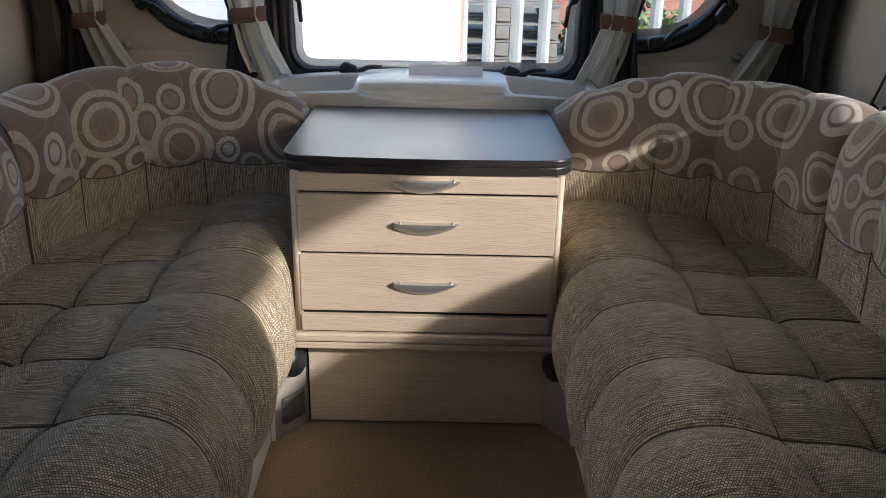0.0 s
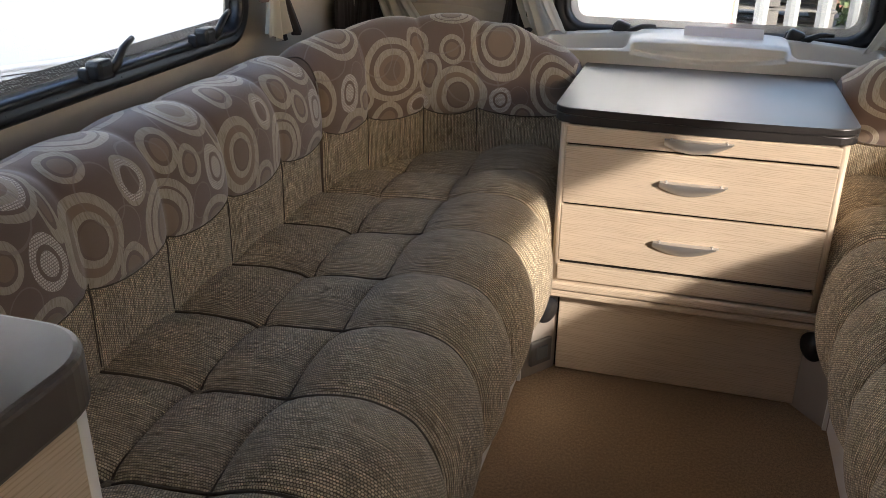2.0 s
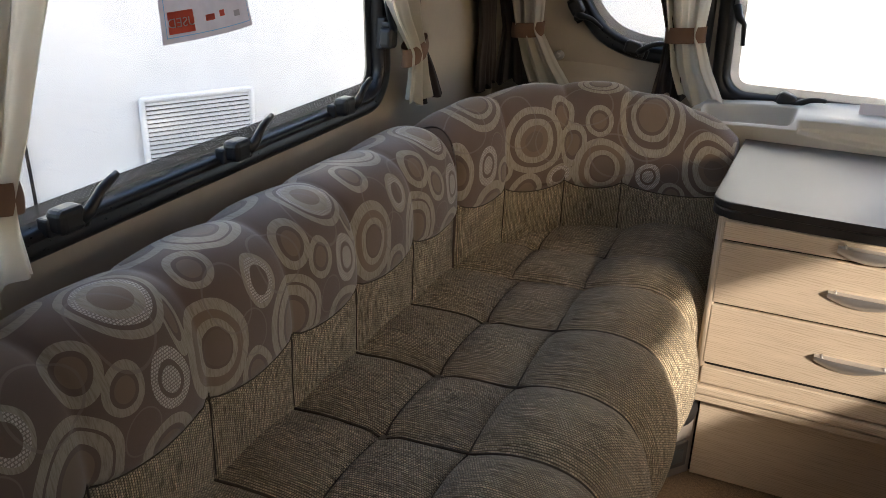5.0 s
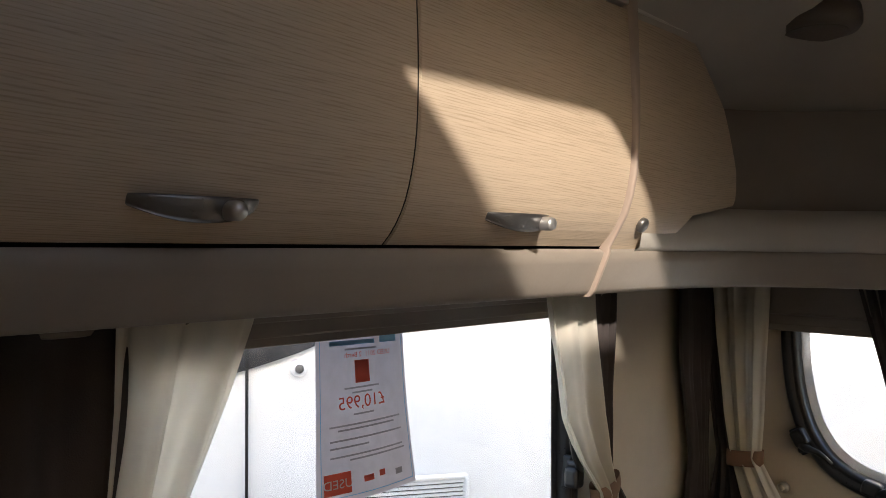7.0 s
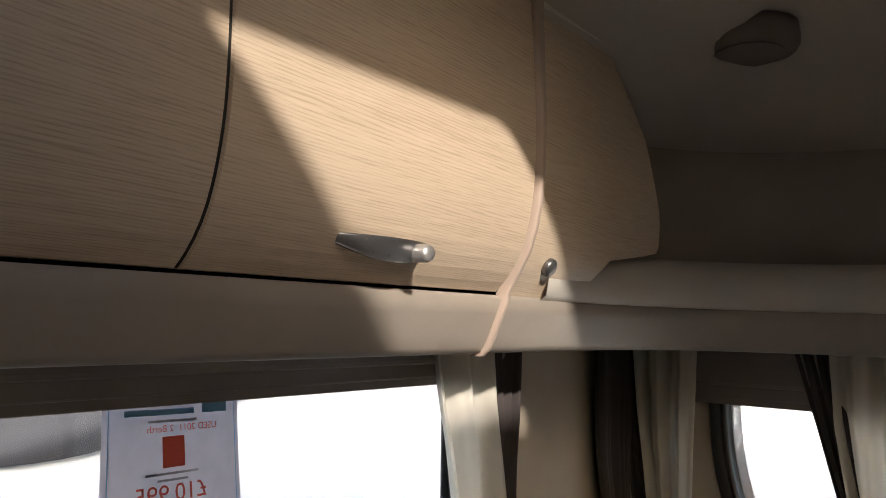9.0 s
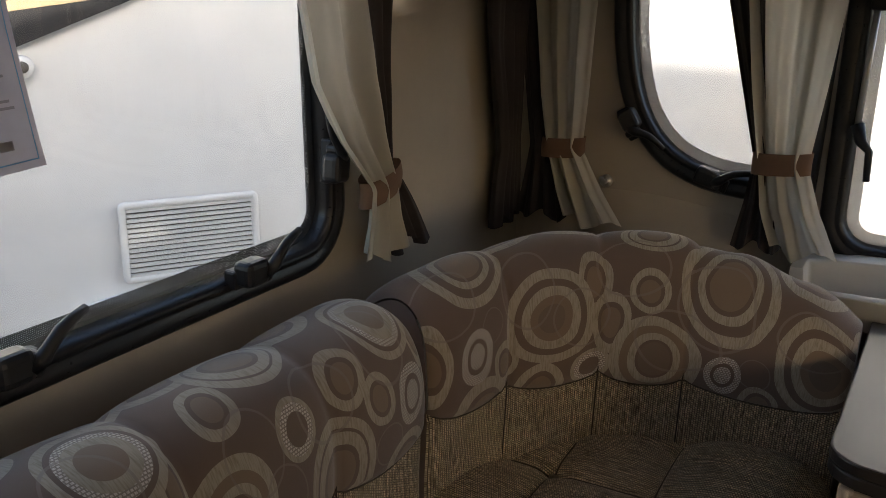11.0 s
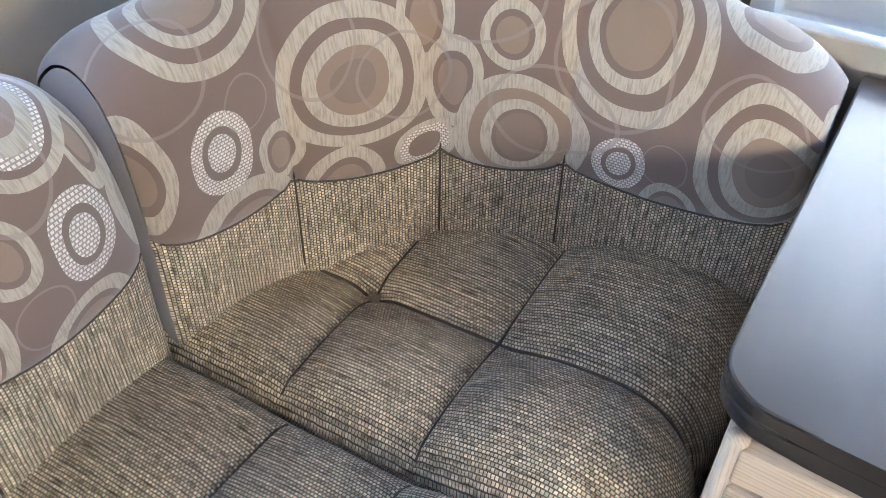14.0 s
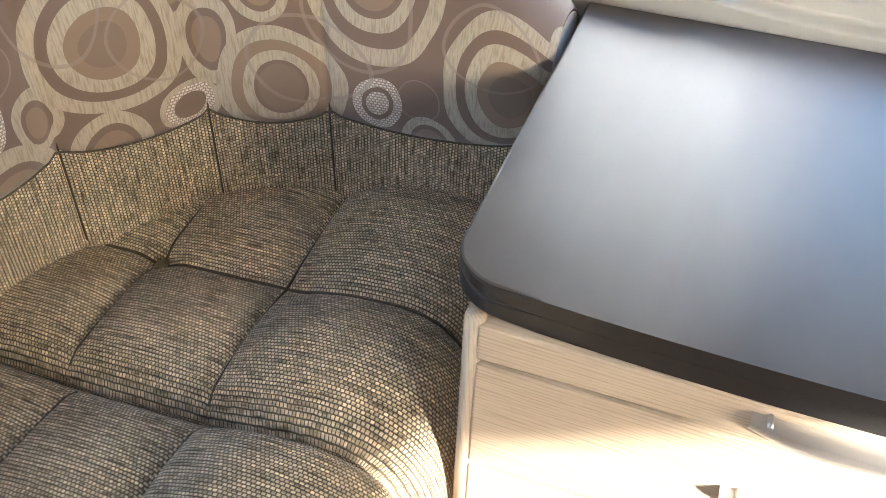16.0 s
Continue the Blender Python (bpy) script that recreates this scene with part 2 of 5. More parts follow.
CORNER = [(0.30, 0.90, 0.05, 1.2, "mid"), (0.42, 0.85, 0.045, 1.1, "nest"), (0.20, 0.90, 0.05, 1.2, "mid"),
          (-0.005, 0.685, 0.09, 0.42, "mid"), (0.325, 0.757, 0.052, 0.62, "mid"), (0.356, 0.685, 0.058, 0.60, "mid"),
          (0.105, 0.565, 0.068, 0.95, "mid"), (0.23, 0.575, 0.048, 1.05, "mid"), (0.10, 0.842, 0.084, 0.86, "deep"),
          (0.243, 0.705, 0.085, 1.02, "big"), (0.085, 0.677, 0.051, 0.74, "white"), (0.155, 0.641, 0.040, 0.76, "mid"),
          (0.325, 0.605, 0.037, 1.0, "whole"), (0.42, 0.74, 0.037, 0.95, "mid"), (0.436, 0.622, 0.080, 1.0, "ripple"),
          (0.545, 0.785, 0.112, 0.70, "deep"), (0.55, 0.618, 0.040, 0.76, "white"), (0.61, 0.57, 0.040, 0.8, "mid"),
          (0.665, 0.885, 0.070, 0.8, "mid"), (0.705, 0.682, 0.125, 0.62, "big"), (0.79, 0.80, 0.07, 0.8, "mid"),
          (0.12, 0.72, 0.032, 0.8, "line"), (0.60, 0.635, 0.034, 0.8, "line"), (0.30, 0.70, 0.05, 1.1, "line"), (0.20, 0.76, 0.07, 0.7, "line"),
          (0.47, 0.66, 0.06, 1.2, "line"), (0.53, 0.74, 0.08, 0.8, "line"), (0.68, 0.74, 0.06, 0.9, "line"), (0.39, 0.78, 0.05, 1.2, "line"), (0.04, 0.79, 0.06, 0.9, "line")]
CORNER_RIGHT = [(0.36, 0.585, 0.045, 1.0, "mid"), (0.25, 0.580, 0.050, 1.0, "mid"), (0.12, 0.60, 0.060, 0.9, "nest"), (0.02, 0.655, 0.070, 0.7, "big"), (0.58, 0.60, 0.040, 1.0, "mid"),
                (0.69, 0.59, 0.050, 0.9, "mid"), (0.632, 0.75, 0.095, 0.82, "big"), (0.55, 0.817, 0.037, 0.88, "mid"), (0.36, 0.775, 0.090, 0.94, "deep"), (0.477, 0.640, 0.075, 1.0, "ripple"),
                (0.48, 0.778, 0.052, 0.76, "white"), (0.172, 0.765, 0.075, 1.0, "big"), (0.286, 0.712, 0.043, 1.0, "mid"), (0.262, 0.855, 0.030, 1.2, "whole"), (0.115, 0.860, 0.040, 0.8, "mid"),
                (0.035, 0.805, 0.050, 0.8, "white"), (0.72, 0.87, 0.05, 1.0, "mid"), (0.45, 0.90, 0.05, 1.2, "mid"), (0.42, 0.70, 0.04, 0.9, "line"), (0.57, 0.68, 0.05, 0.8, "line"), (0.22, 0.66, 0.05, 1.0, "line")]
STRAIGHT = [(0.04, 0.875, 0.05, 1.2, "mid"), (0.245, 0.865, 0.05, 1.2, "mid"), (0.40, 0.89, 0.05, 1.2, "mid"),
            (0.345, 0.575, 0.040, 1.3, "mid"), (0.09, 0.585, 0.042, 0.85, "mid"), (0.20, 0.615, 0.078, 0.9, "nest"), (0.015, 0.655, 0.074, 0.82, "ripple"),
            (0.40, 0.73, 0.05, 0.35, "mid"), (0.238, 0.733, 0.042, 0.88, "mid"), (0.352, 0.785, 0.068, 0.95, "chalk"), (0.13, 0.828, 0.060, 1.25, "nest"),
            (0.04, 0.775, 0.035, 0.95, "mid"), (0.361, 0.662, 0.041, 0.90, "white"), (0.286, 0.685, 0.032, 0.95, "mid"), (0.129, 0.711, 0.037, 0.92, "whole"),
            (0.09, 0.65, 0.035, 1, "line"), (0.30, 0.62, 0.03, 1, "line"), (0.19, 0.72, 0.05, 1.1, "line"), (0.32, 0.75, 0.06, 0.8, "line"), (0.06, 0.71, 0.05, 0.8, "line")]


def carpet():
    """Short brown pile with paler flecks."""
    m, nt, b = mat_new("brown_carpet", 0.98)
    v = coords(nt)
    tuft = noise_n(nt, v, 420.0, 3, 0.7)
    fleck = noise_n(nt, v, 150.0, 2)
    big = noise_n(nt, v, 5.0, 3)
    col = ramp_n(nt, tuft, [(0.3, (0.17, 0.115, 0.068)), (0.5, (0.31, 0.22, 0.135)), (0.7, (0.46, 0.345, 0.23))])
    col = mix_n(nt, 1.0, col, ramp_n(nt, fleck, [(0.35, (0.82, 0.8, 0.78)), (0.65, (1.15, 1.12, 1.08))]), "MULTIPLY")
    col = mix_n(nt, 1.0, col, ramp_n(nt, big, [(0.3, (0.92, 0.91, 0.9)), (0.7, (1.06, 1.05, 1.04))]), "MULTIPLY")
    nt.links.new(col, b.inputs["Base Color"])
    bump_n(nt, b, tuft, 0.8, 0.003)
    return m


M_CORNER = rings("ring_print_corner", 5.0, CORNER)
M_CORNER_RIGHT = rings("ring_print_corner_right", 5.0, CORNER_RIGHT)
M_STRAIGHT = rings("ring_print_straight", 0.445, STRAIGHT)
M_TWEED = tweed("woven_tweed")
M_WOODX = wood("ash_laminate_x", "x")
M_WOODY = wood("ash_laminate_y", "y")
M_WOODZ = wood("ash_laminate_z", "z")
M_WALL = plain("beige_wall_board", (0.50, 0.435, 0.35), 0.62, grain=140, vary=0.08)
M_PELMET = plain("taupe_pelmet_board", (0.29, 0.25, 0.21), 0.45, vary=0.08)
M_CREAM = plain("cream_moulded_plastic", (0.72, 0.685, 0.63), 0.42, vary=0.06)
M_CEIL = plain("off_white_ceiling_board", (0.68, 0.66, 0.62), 0.7, vary=0.05)
# cream moulding toned down: the overhead shelf's shade is in the colour
M_CREAMSHADE = plain("shaded_cream_moulding", (0.48, 0.445, 0.395), 0.5, vary=0.06)
M_BLACK = plain("black_rubber", (0.018, 0.018, 0.021), 0.32, vary=0.2, bump=0.04)
M_LATCH = plain("black_plastic", (0.014, 0.014, 0.016), 0.4, vary=0.2)
M_GREY = plain("dark_grey_plastic", (0.10, 0.092, 0.085), 0.45)
M_BLIND = plain("grey_brown_blind_case", (0.20, 0.172, 0.15), 0.5)
M_STEEL = plain("satin_nickel", (0.56, 0.545, 0.53), 0.38, 0.75, vary=0.05, grain=400)
M_HANDLE = plain("dull_nickel", (0.21, 0.205, 0.205), 0.32, 0.85, vary=0.08, grain=400)
M_RIM = plain("black_edge_band", (0.022, 0.019, 0.018), 0.4, vary=0.2, grain=300)
# pinkish light on the lower strip is put into this whole colour
M_EDGE = plain("pink_lit_edging", (0.42, 0.33, 0.27), 0.5, vary=0.06)
M_CARPET = carpet()
M_WHITEGRP = plain("white_glossy_body", (0.80, 0.81, 0.82), 0.25, vary=0.03, bump=0.008)
M_TAN = plain("tan_tieback_cloth", (0.19, 0.115, 0.078), 0.85, vary=0.12, grain=500, bump=0.3)
M_LINING = plain("dark_brown_lining", (0.050, 0.040, 0.038), 0.88, vary=0.25, grain=500, bump=0.3)
M_SEAM = plain("brown_thread", (0.105, 0.082, 0.057), 0.95, vary=0.3, scale=300)
M_THREAD = plain("brown_cover_thread", (0.075, 0.055, 0.042), 0.95)
M_BUTTON = plain("brown_button_cloth", (0.27, 0.22, 0.155), 0.95, vary=0.3, scale=400)
# near-black for gaps and insides: their shade is put into the colour
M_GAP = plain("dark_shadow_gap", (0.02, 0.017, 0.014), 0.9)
M_DECAL = plain("dark_decal", (0.03, 0.03, 0.034), 0.3)
M_DECALTAN = plain("tan_decal", (0.45, 0.33, 0.2), 0.35)
M_GALV = plain("galvanised_steel", (0.13, 0.14, 0.148), 0.55, 0.3, vary=0.15)
M_GROUND = plain("weathered_asphalt", (0.05, 0.047, 0.042), 0.95, vary=0.4, scale=1.2, grain=60, bump=0.5)
M_PALLET = plain("grey_weathered_timber", (0.085, 0.078, 0.07), 0.9, vary=0.25)
M_BRICK = plain("red_brick_far", (0.16, 0.07, 0.05), 0.9, vary=0.25)
M_SHRUB = plain("shrub_green", (0.06, 0.085, 0.03), 0.8, vary=0.4, scale=20)
M_INKRED = plain("red_ink", (0.62, 0.10, 0.07), 0.7, vary=0.04)
M_INKBLUE = plain("blue_ink", (0.17, 0.38, 0.62), 0.7, vary=0.04)
M_INKGREY = plain("grey_ink", (0.30, 0.28, 0.32), 0.7, vary=0.04)


def dark_top():
    m, nt, b = mat_new("charcoal_laminate", 0.28)
    v = coords(nt, (3, 1, 3))
    big = noise_n(nt, v, 3.5, 3, 0.5)
    fine = noise_n(nt, v, 90, 3)
    col = ramp_n(nt, big, [(0.25, (0.048, 0.040, 0.036)), (0.5, (0.066, 0.057, 0.052)), (0.8, (0.085, 0.075, 0.069))])
    nt.links.new(col, b.inputs["Base Color"])
    r = ramp_n(nt, big, [(0.2, 0.34), (0.8, 0.46)])
    nt.links.new(r, b.inputs["Roughness"])
    b.inputs["Coat Weight"].default_value = 0.35
    b.inputs["Coat Roughness"].default_value = 0.38
    bump_n(nt, b, fine, 0.06, 0.0006)
    return m


def sheer(name, color, through_share):
    """Thin cloth: partly lets light through from behind."""
    m, nt, b = mat_new(name, 0.9)
    uv = nt.nodes.new("ShaderNodeUVMap").outputs[0]
    mp = nt.nodes.new("ShaderNodeMapping")
    mp.inputs["Scale"].default_value = (600, 500, 1)
    nt.links.new(uv, mp.inputs[0])
    fine = noise_n(nt, mp.outputs[0], 1.0, 2)
    big = noise_n(nt, uv, 9.0, 3)
    col = ramp_n(nt, big, [(0.3, tuple(c * 0.9 for c in color)), (0.7, color)])
    nt.links.new(col, b.inputs["Base Color"])
    bump_n(nt, b, fine, 0.25, 0.0008)
    tr = nt.nodes.new("ShaderNodeBsdfTranslucent")
    nt.links.new(col, tr.inputs[0])
    mx = nt.nodes.new("ShaderNodeMixShader")
    mx.inputs[0].default_value = through_share
    nt.links.new(b.outputs[0], mx.inputs[1])
    nt.links.new(tr.outputs[0], mx.inputs[2])
    nt.links.new(mx.outputs[0], nt.nodes["Material Output"].inputs[0])
    return m


def glazing(name, tint):
    """Thin acrylic pane with a weak mirror."""
    m, nt, b = mat_new(name, 0.05)
    tr = nt.nodes.new("ShaderNodeBsdfTransparent")
    tr.inputs[0].default_value = (*tint, 1)
    gl = nt.nodes.new("ShaderNodeBsdfGlossy")
    gl.inputs["Roughness"].default_value = 0.03
    mx = nt.nodes.new("ShaderNodeMixShader")
    mx.inputs[0].default_value = 0.03
    nt.links.new(tr.outputs[0], mx.inputs[1])
    nt.links.new(gl.outputs[0], mx.inputs[2])
    nt.links.new(mx.outputs[0], nt.nodes["Material Output"].inputs[0])
    return m


def dotted(name, ink):
    """Printed dot border of the pane."""
    m, nt, b = mat_new(name, 0.6, base=ink)
    uv = nt.nodes.new("ShaderNodeUVMap").outputs[0]
    vo = nt.nodes.new("ShaderNodeTexVoronoi")
    vo.inputs["Scale"].default_value, vo.inputs["Randomness"].default_value = 430.0, 0.0
    nt.links.new(uv, vo.inputs["Vector"])
    sep = nt.nodes.new("ShaderNodeSeparateXYZ")
    nt.links.new(uv, sep.inputs[0])
    hole = math_n(nt, "LESS_THAN", vo.outputs["Distance"], 0.19)
    tr = nt.nodes.new("ShaderNodeBsdfTransparent")
    mx = nt.nodes.new("ShaderNodeMixShader")
    nt.links.new(hole, mx.inputs[0])
    nt.links.new(b.outputs[0], mx.inputs[1])
    nt.links.new(tr.outputs[0], mx.inputs[2])
    nt.links.new(mx.outputs[0], nt.nodes["Material Output"].inputs[0])
    return m


M_TOP = dark_top()
M_CURTAIN = sheer("cream_curtain_cloth", (0.70, 0.655, 0.57), 0.35)
M_PAPER = sheer("white_paper", (0.55, 0.53, 0.60), 0.2)
M_PAPERPALE = sheer("bright_paper", (0.86, 0.84, 0.88), 0.35)
M_GLASS = glazing("clear_acrylic_pane", (0.80, 0.805, 0.80))
# tint for panes out of view, chosen to weaken sun patches indoors
M_DIMPANE = glazing("dimming_acrylic_pane", (0.53, 0.52, 0.51))
M_DOTS = dotted("black_dot_print", (0.02, 0.02, 0.022))
M_DOTSPALE = dotted("grey_dot_print", (0.45, 0.44, 0.43))


# ---- building helpers ----
def mesh_of(name, verts, faces, mat, parent=None, uvs=None, smooth=False, label="", mats=None, slots=None):
    me = bpy.data.meshes.new(name)
    me.from_pydata([tuple(v) for v in verts], [], faces)
    if uvs is not None:
        layer = me.uv_layers.new(name="UVMap")
        for lp in me.loops:
            layer.data[lp.index].uv = uvs[lp.vertex_index]
    me.materials.append(mat)
    for extra in mats or ():
        me.materials.append(extra)
    if slots is not None:
        for p, s in zip(me.polygons, slots):
            p.material_index = s
    if smooth:
        for p in me.polygons:
            p.use_smooth = True
    me.update()
    ob = new(name, me)
    if parent is not None:
        ob.parent = parent
    if label:
        ob["label"] = label
    return ob


def part(name, bm, mat, parent=None, label="", smooth=False):
    me = bpy.data.meshes.new(name)
    bmesh.ops.recalc_face_normals(bm, faces=bm.faces)
    bm.to_mesh(me)
    bm.free()
    me.materials.append(mat)
    if smooth:
        for p in me.polygons:
            p.use_smooth = True
    ob = new(name, me)
    if parent is not None:
        ob.parent = parent
    if label:
        ob["label"] = label
    return ob


def empty(name, label, category, group="", kind=""):
    return tagged(new(name), label, category, group, kind)


def box_bm(x0, x1, y0, y1, z0, z1, bevel=0.0, seg=2):
    bm = bmesh.new()
    bmesh.ops.create_cube(bm, size=1.0)
    for v in bm.verts:
        v.co = Vector(((x0 + x1) / 2 + v.co.x * (x1 - x0), (y0 + y1) / 2 + v.co.y * (y1 - y0), (z0 + z1) / 2 + v.co.z * (z1 - z0)))
    if bevel > 0:
        bmesh.ops.bevel(bm, geom=list(bm.edges), offset=bevel, segments=seg, profile=0.5, affect="EDGES")
    return bm


def turned(bm, m):
    bmesh.ops.transform(bm, matrix=m, verts=bm.verts)
    return bm


def joined(*bms):
    out = bmesh.new()
    for bm in bms:
        me = bpy.data.meshes.new("join")
        bm.to_mesh(me)
        out.from_mesh(me)
        bm.free()
        bpy.data.meshes.remove(me)
    return out


def rod_bm(points, radius, sides=8, taper=None):
    """A round rod along points."""
    bm = bmesh.new()
    pts = [Vector(p) for p in points]
    rings_ = []
    for i, p in enumerate(pts):
        d = (pts[min(i + 1, len(pts) - 1)] - pts[max(i - 1, 0)]).normalized()
        a = d.orthogonal().normalized() if abs(d.z) > 0.9 else d.cross(Vector((0, 0, 1))).normalized()
        c = d.cross(a)
        r = radius if taper is None else taper[i]
        rings_.append([bm.verts.new(p + r * (math.cos(2 * math.pi * k / sides) * a + math.sin(2 * math.pi * k / sides) * c)) for k in range(sides)])
    for r0, r1 in zip(rings_, rings_[1:]):
        for k in range(sides):
            bm.faces.new((r0[k], r0[(k + 1) % sides], r1[(k + 1) % sides], r1[k]))
    bm.faces.new(rings_[0])
    bm.faces.new(rings_[-1][::-1])
    return bm


def grid_of(fn, us, vs, uvfn=None, flip=False):
    """Vertices, faces and uvs of a sheet fn(u, v)."""
    verts, uvs = [], []
    for u in us:
        for v in vs:
            verts.append(fn(u, v))
            uvs.append(uvfn(u, v) if uvfn else (u, v))
    n, faces = len(vs), []
    for i in range(len(us) - 1):
        for j in range(n - 1):
            f = (i * n + j, (i + 1) * n + j, (i + 1) * n + j + 1, i * n + j + 1)
            faces.append(f[::-1] if flip else f)
    return verts, faces, uvs


def spline(pts, n):
    """n points evenly along a smooth curve through pts."""
    p = [Vector(q) for q in pts]
    p = [2 * p[0] - p[1], *p, 2 * p[-1] - p[-2]]
    out = []
    for i in range(1, len(p) - 2):
        for k in range(24):
            t = k / 24
            a, b, c, d = p[i - 1:i + 3]
            out.append(0.5 * (2 * b + (c - a) * t + (2 * a - 5 * b + 4 * c - d) * t * t + (3 * b - a - 3 * c + d) * t ** 3))
    out.append(p[-2])
    run = [0.0]
    for a, b in zip(out, out[1:]):
        run.append(run[-1] + (b - a).length)
    res, j = [], 0
    for k in range(n):
        s = run[-1] * k / (n - 1)
        while j < len(run) - 2 and run[j + 1] < s:
            j += 1
        f = (s - run[j]) / max(1e-9, run[j + 1] - run[j])
        res.append(out[j].lerp(out[j + 1], min(1, max(0, f))))
    return res, run[-1]


def lerp_table(t, table):
    for (a, x), (b, y) in zip(table, table[1:]):
        if t <= b:
            f = 0 if b == a else max(0, min(1, (t - a) / (b - a)))
            f = f * f * (3 - 2 * f)
            return x + (y - x) * f
    return table[-1][1]


def lerp_straight(t, table):
    for (a, x), (b, y) in zip(table, table[1:]):
        if t <= b:
            return x + (y - x) * (0 if b == a else max(0, min(1, (t - a) / (b - a))))
    return table[-1][1]


def mirror_x(v):
    return (2 * CX - v[0], v[1], v[2])


def rounded(corners, seg=8):
    """A closed outline from (x, y, radius) corners, anticlockwise."""
    out, n = [], len(corners)
    for i, (x, y, r) in enumerate(corners):
        p, a, b = Vector((x, y)), Vector(corners[i - 1][:2]), Vector(corners[(i + 1) % n][:2])
        if r <= 0:
            out.append(p)
            continue
        da, db = (a - p).normalized(), (b - p).normalized()
        half = da.angle(db) / 2
        d = r / math.tan(half)
        mid = p + (da + db).normalized() * (r / math.sin(half))
        s, e = p + da * d - mid, p + db * d - mid
        turn = s.angle_signed(e)
        for k in range(seg + 1):
            ang = -turn * k / seg
            out.append(mid + Vector((s.x * math.cos(ang) - s.y * math.sin(ang), s.x * math.sin(ang) + s.y * math.cos(ang))))
    return out


def inset(outline, d):
    """The outline moved inwards by d, with mitred corners."""
    n, out = len(outline), []
    for i, p in enumerate(outline):
        e1 = (p - outline[i - 1])
        e2 = (outline[(i + 1) % n] - p)
        e1 = e1.normalized() if e1.length > 1e-7 else e2.normalized()
        e2 = e2.normalized() if e2.length > 1e-7 else e1
        n1, n2 = Vector((-e1.y, e1.x)), Vector((-e2.y, e2.x))
        out.append(p + d * (n1 + n2) / max(0.35, 1 + n1.dot(n2)))
    return out


def ring_frame(name, outline, profile, place, mat, parent=None, label=""):
    """A frame swept round a closed outline; profile: (inset, height) pairs; place maps (a, b, h) into the world."""
    loops = [[place(q.x, q.y, h) for q in inset(outline, o)] for o, h in profile]
    n = len(outline)
    verts = [v for lp in loops for v in lp]
    faces = []
    for k in range(len(loops) - 1):
        for i in range(n):
            j = (i + 1) % n
            faces.append((k * n + i, k * n + j, (k + 1) * n + j, (k + 1) * n + i))
    ob = mesh_of(name, verts, faces, mat, parent, label=label, smooth=True)
    bm = bmesh.new()
    bm.from_mesh(ob.data)
    bmesh.ops.recalc_face_normals(bm, faces=bm.faces)
    bm.to_mesh(ob.data)
    bm.free()
    return ob


def flat_fill(name, outline, holes, place, h0, h1, mat, parent=None, kind="", label=""):
    """A slab between heights h0 and h1 bounded by an outline with holes."""
    bm = bmesh.new()
    edges, tops = [], []
    for lp in (outline, *holes):
        vs = [bm.verts.new((p[0], p[1], 0)) for p in lp]
        tops.append(vs)
        edges += [bm.edges.new((a, b)) for a, b in zip(vs, vs[1:] + vs[:1])]
    bmesh.ops.triangle_fill(bm, use_beauty=True, edges=edges, normal=(0, 0, 1))
    geo = bmesh.ops.extrude_face_region(bm, geom=list(bm.faces) + list(bm.edges), use_keep_orig=True)
    top = {v for v in geo["geom"] if isinstance(v, bmesh.types.BMVert)}
    for v in bm.verts:
        v.co = Vector(place(v.co.x, v.co.y, h1 if v in top else h0))
    ob = part(name, bm, mat, parent, label)
    if kind:
        ob["kind"] = kind
    return ob


# ---- structure ----
def on_left(a, b, h):
    """Left wall: a along y, b up, h into the room."""
    return (LW + h, a, b)


def on_right(a, b, h):
    return (RW - h, a, b)


def on_front(a, b, h):
    return (a, FW - h, b)


REAR = -1.9
side_win = rounded([(1.22, 0.775, 0.10), (2.52, 0.775, 0.10), (2.50, 1.40, 0.05), (1.24, 1.40, 0.05)])
mid_win = rounded([(CX - 0.445, 0.707, 0.10), (CX + 0.455, 0.707, 0.10), (CX + 0.462, 1.37, 0.04), (CX - 0.462, 1.37, 0.04)])
# right window is out of view; its edges are set to shape the sun
right_win = rounded([(1.06, 0.825, 0.10), (2.52, 0.825, 0.10), (2.50, 1.40, 0.05), (1.08, 1.40, 0.05)])
# unseen openings at the rear, added to let more daylight in
rear_fill_win = rounded([(-1.50, 0.95, 0.08), (0.10, 0.95, 0.08), (0.10, 1.40, 0.08), (-1.50, 1.40, 0.08)])
LEFT_CURVE = [(-0.888, 1.36), (-0.874, 1.12), (-0.835, 0.965), (-0.765, 0.870), (-0.67, 0.822), (-0.56, 0.809), (-0.50, 0.810)]
lc, _ = spline([(x, z, 0) for x, z in LEFT_CURVE], 26)
corner_win = [Vector((p.x, p.y)) for p in lc] + [Vector((-0.44, 0.812)), Vector((-0.44, 1.36))]
corner_win_r = [Vector((2 * CX - p.x, p.y)) for p in reversed(corner_win)]

wall_box = [(REAR, -0.02), (FW + 0.05, -0.02), (FW + 0.05, 2.0), (REAR, 2.0)]
for nm, pl, lab, wn_ in (("wall_left", on_left, "beige side wall with a long window", side_win), ("wall_right", on_right, "beige side wall with a long window", right_win)):
    w = flat_fill(nm, wall_box, [inset(wn_, 0.03), inset(rear_fill_win, 0.03)], pl, 0.0, -0.035, M_WALL, kind="structure")
    tagged(w, lab, "wall")
w = flat_fill("wall_front", [(LW - 0.03, -0.02), (RW + 0.03, -0.02), (RW + 0.03, 2.0), (LW - 0.03, 2.0)],
              [inset(mid_win, 0.03), inset(corner_win, 0.03), inset(corner_win_r, 0.03)], on_front, 0.0, -0.035, M_WALL, kind="structure")
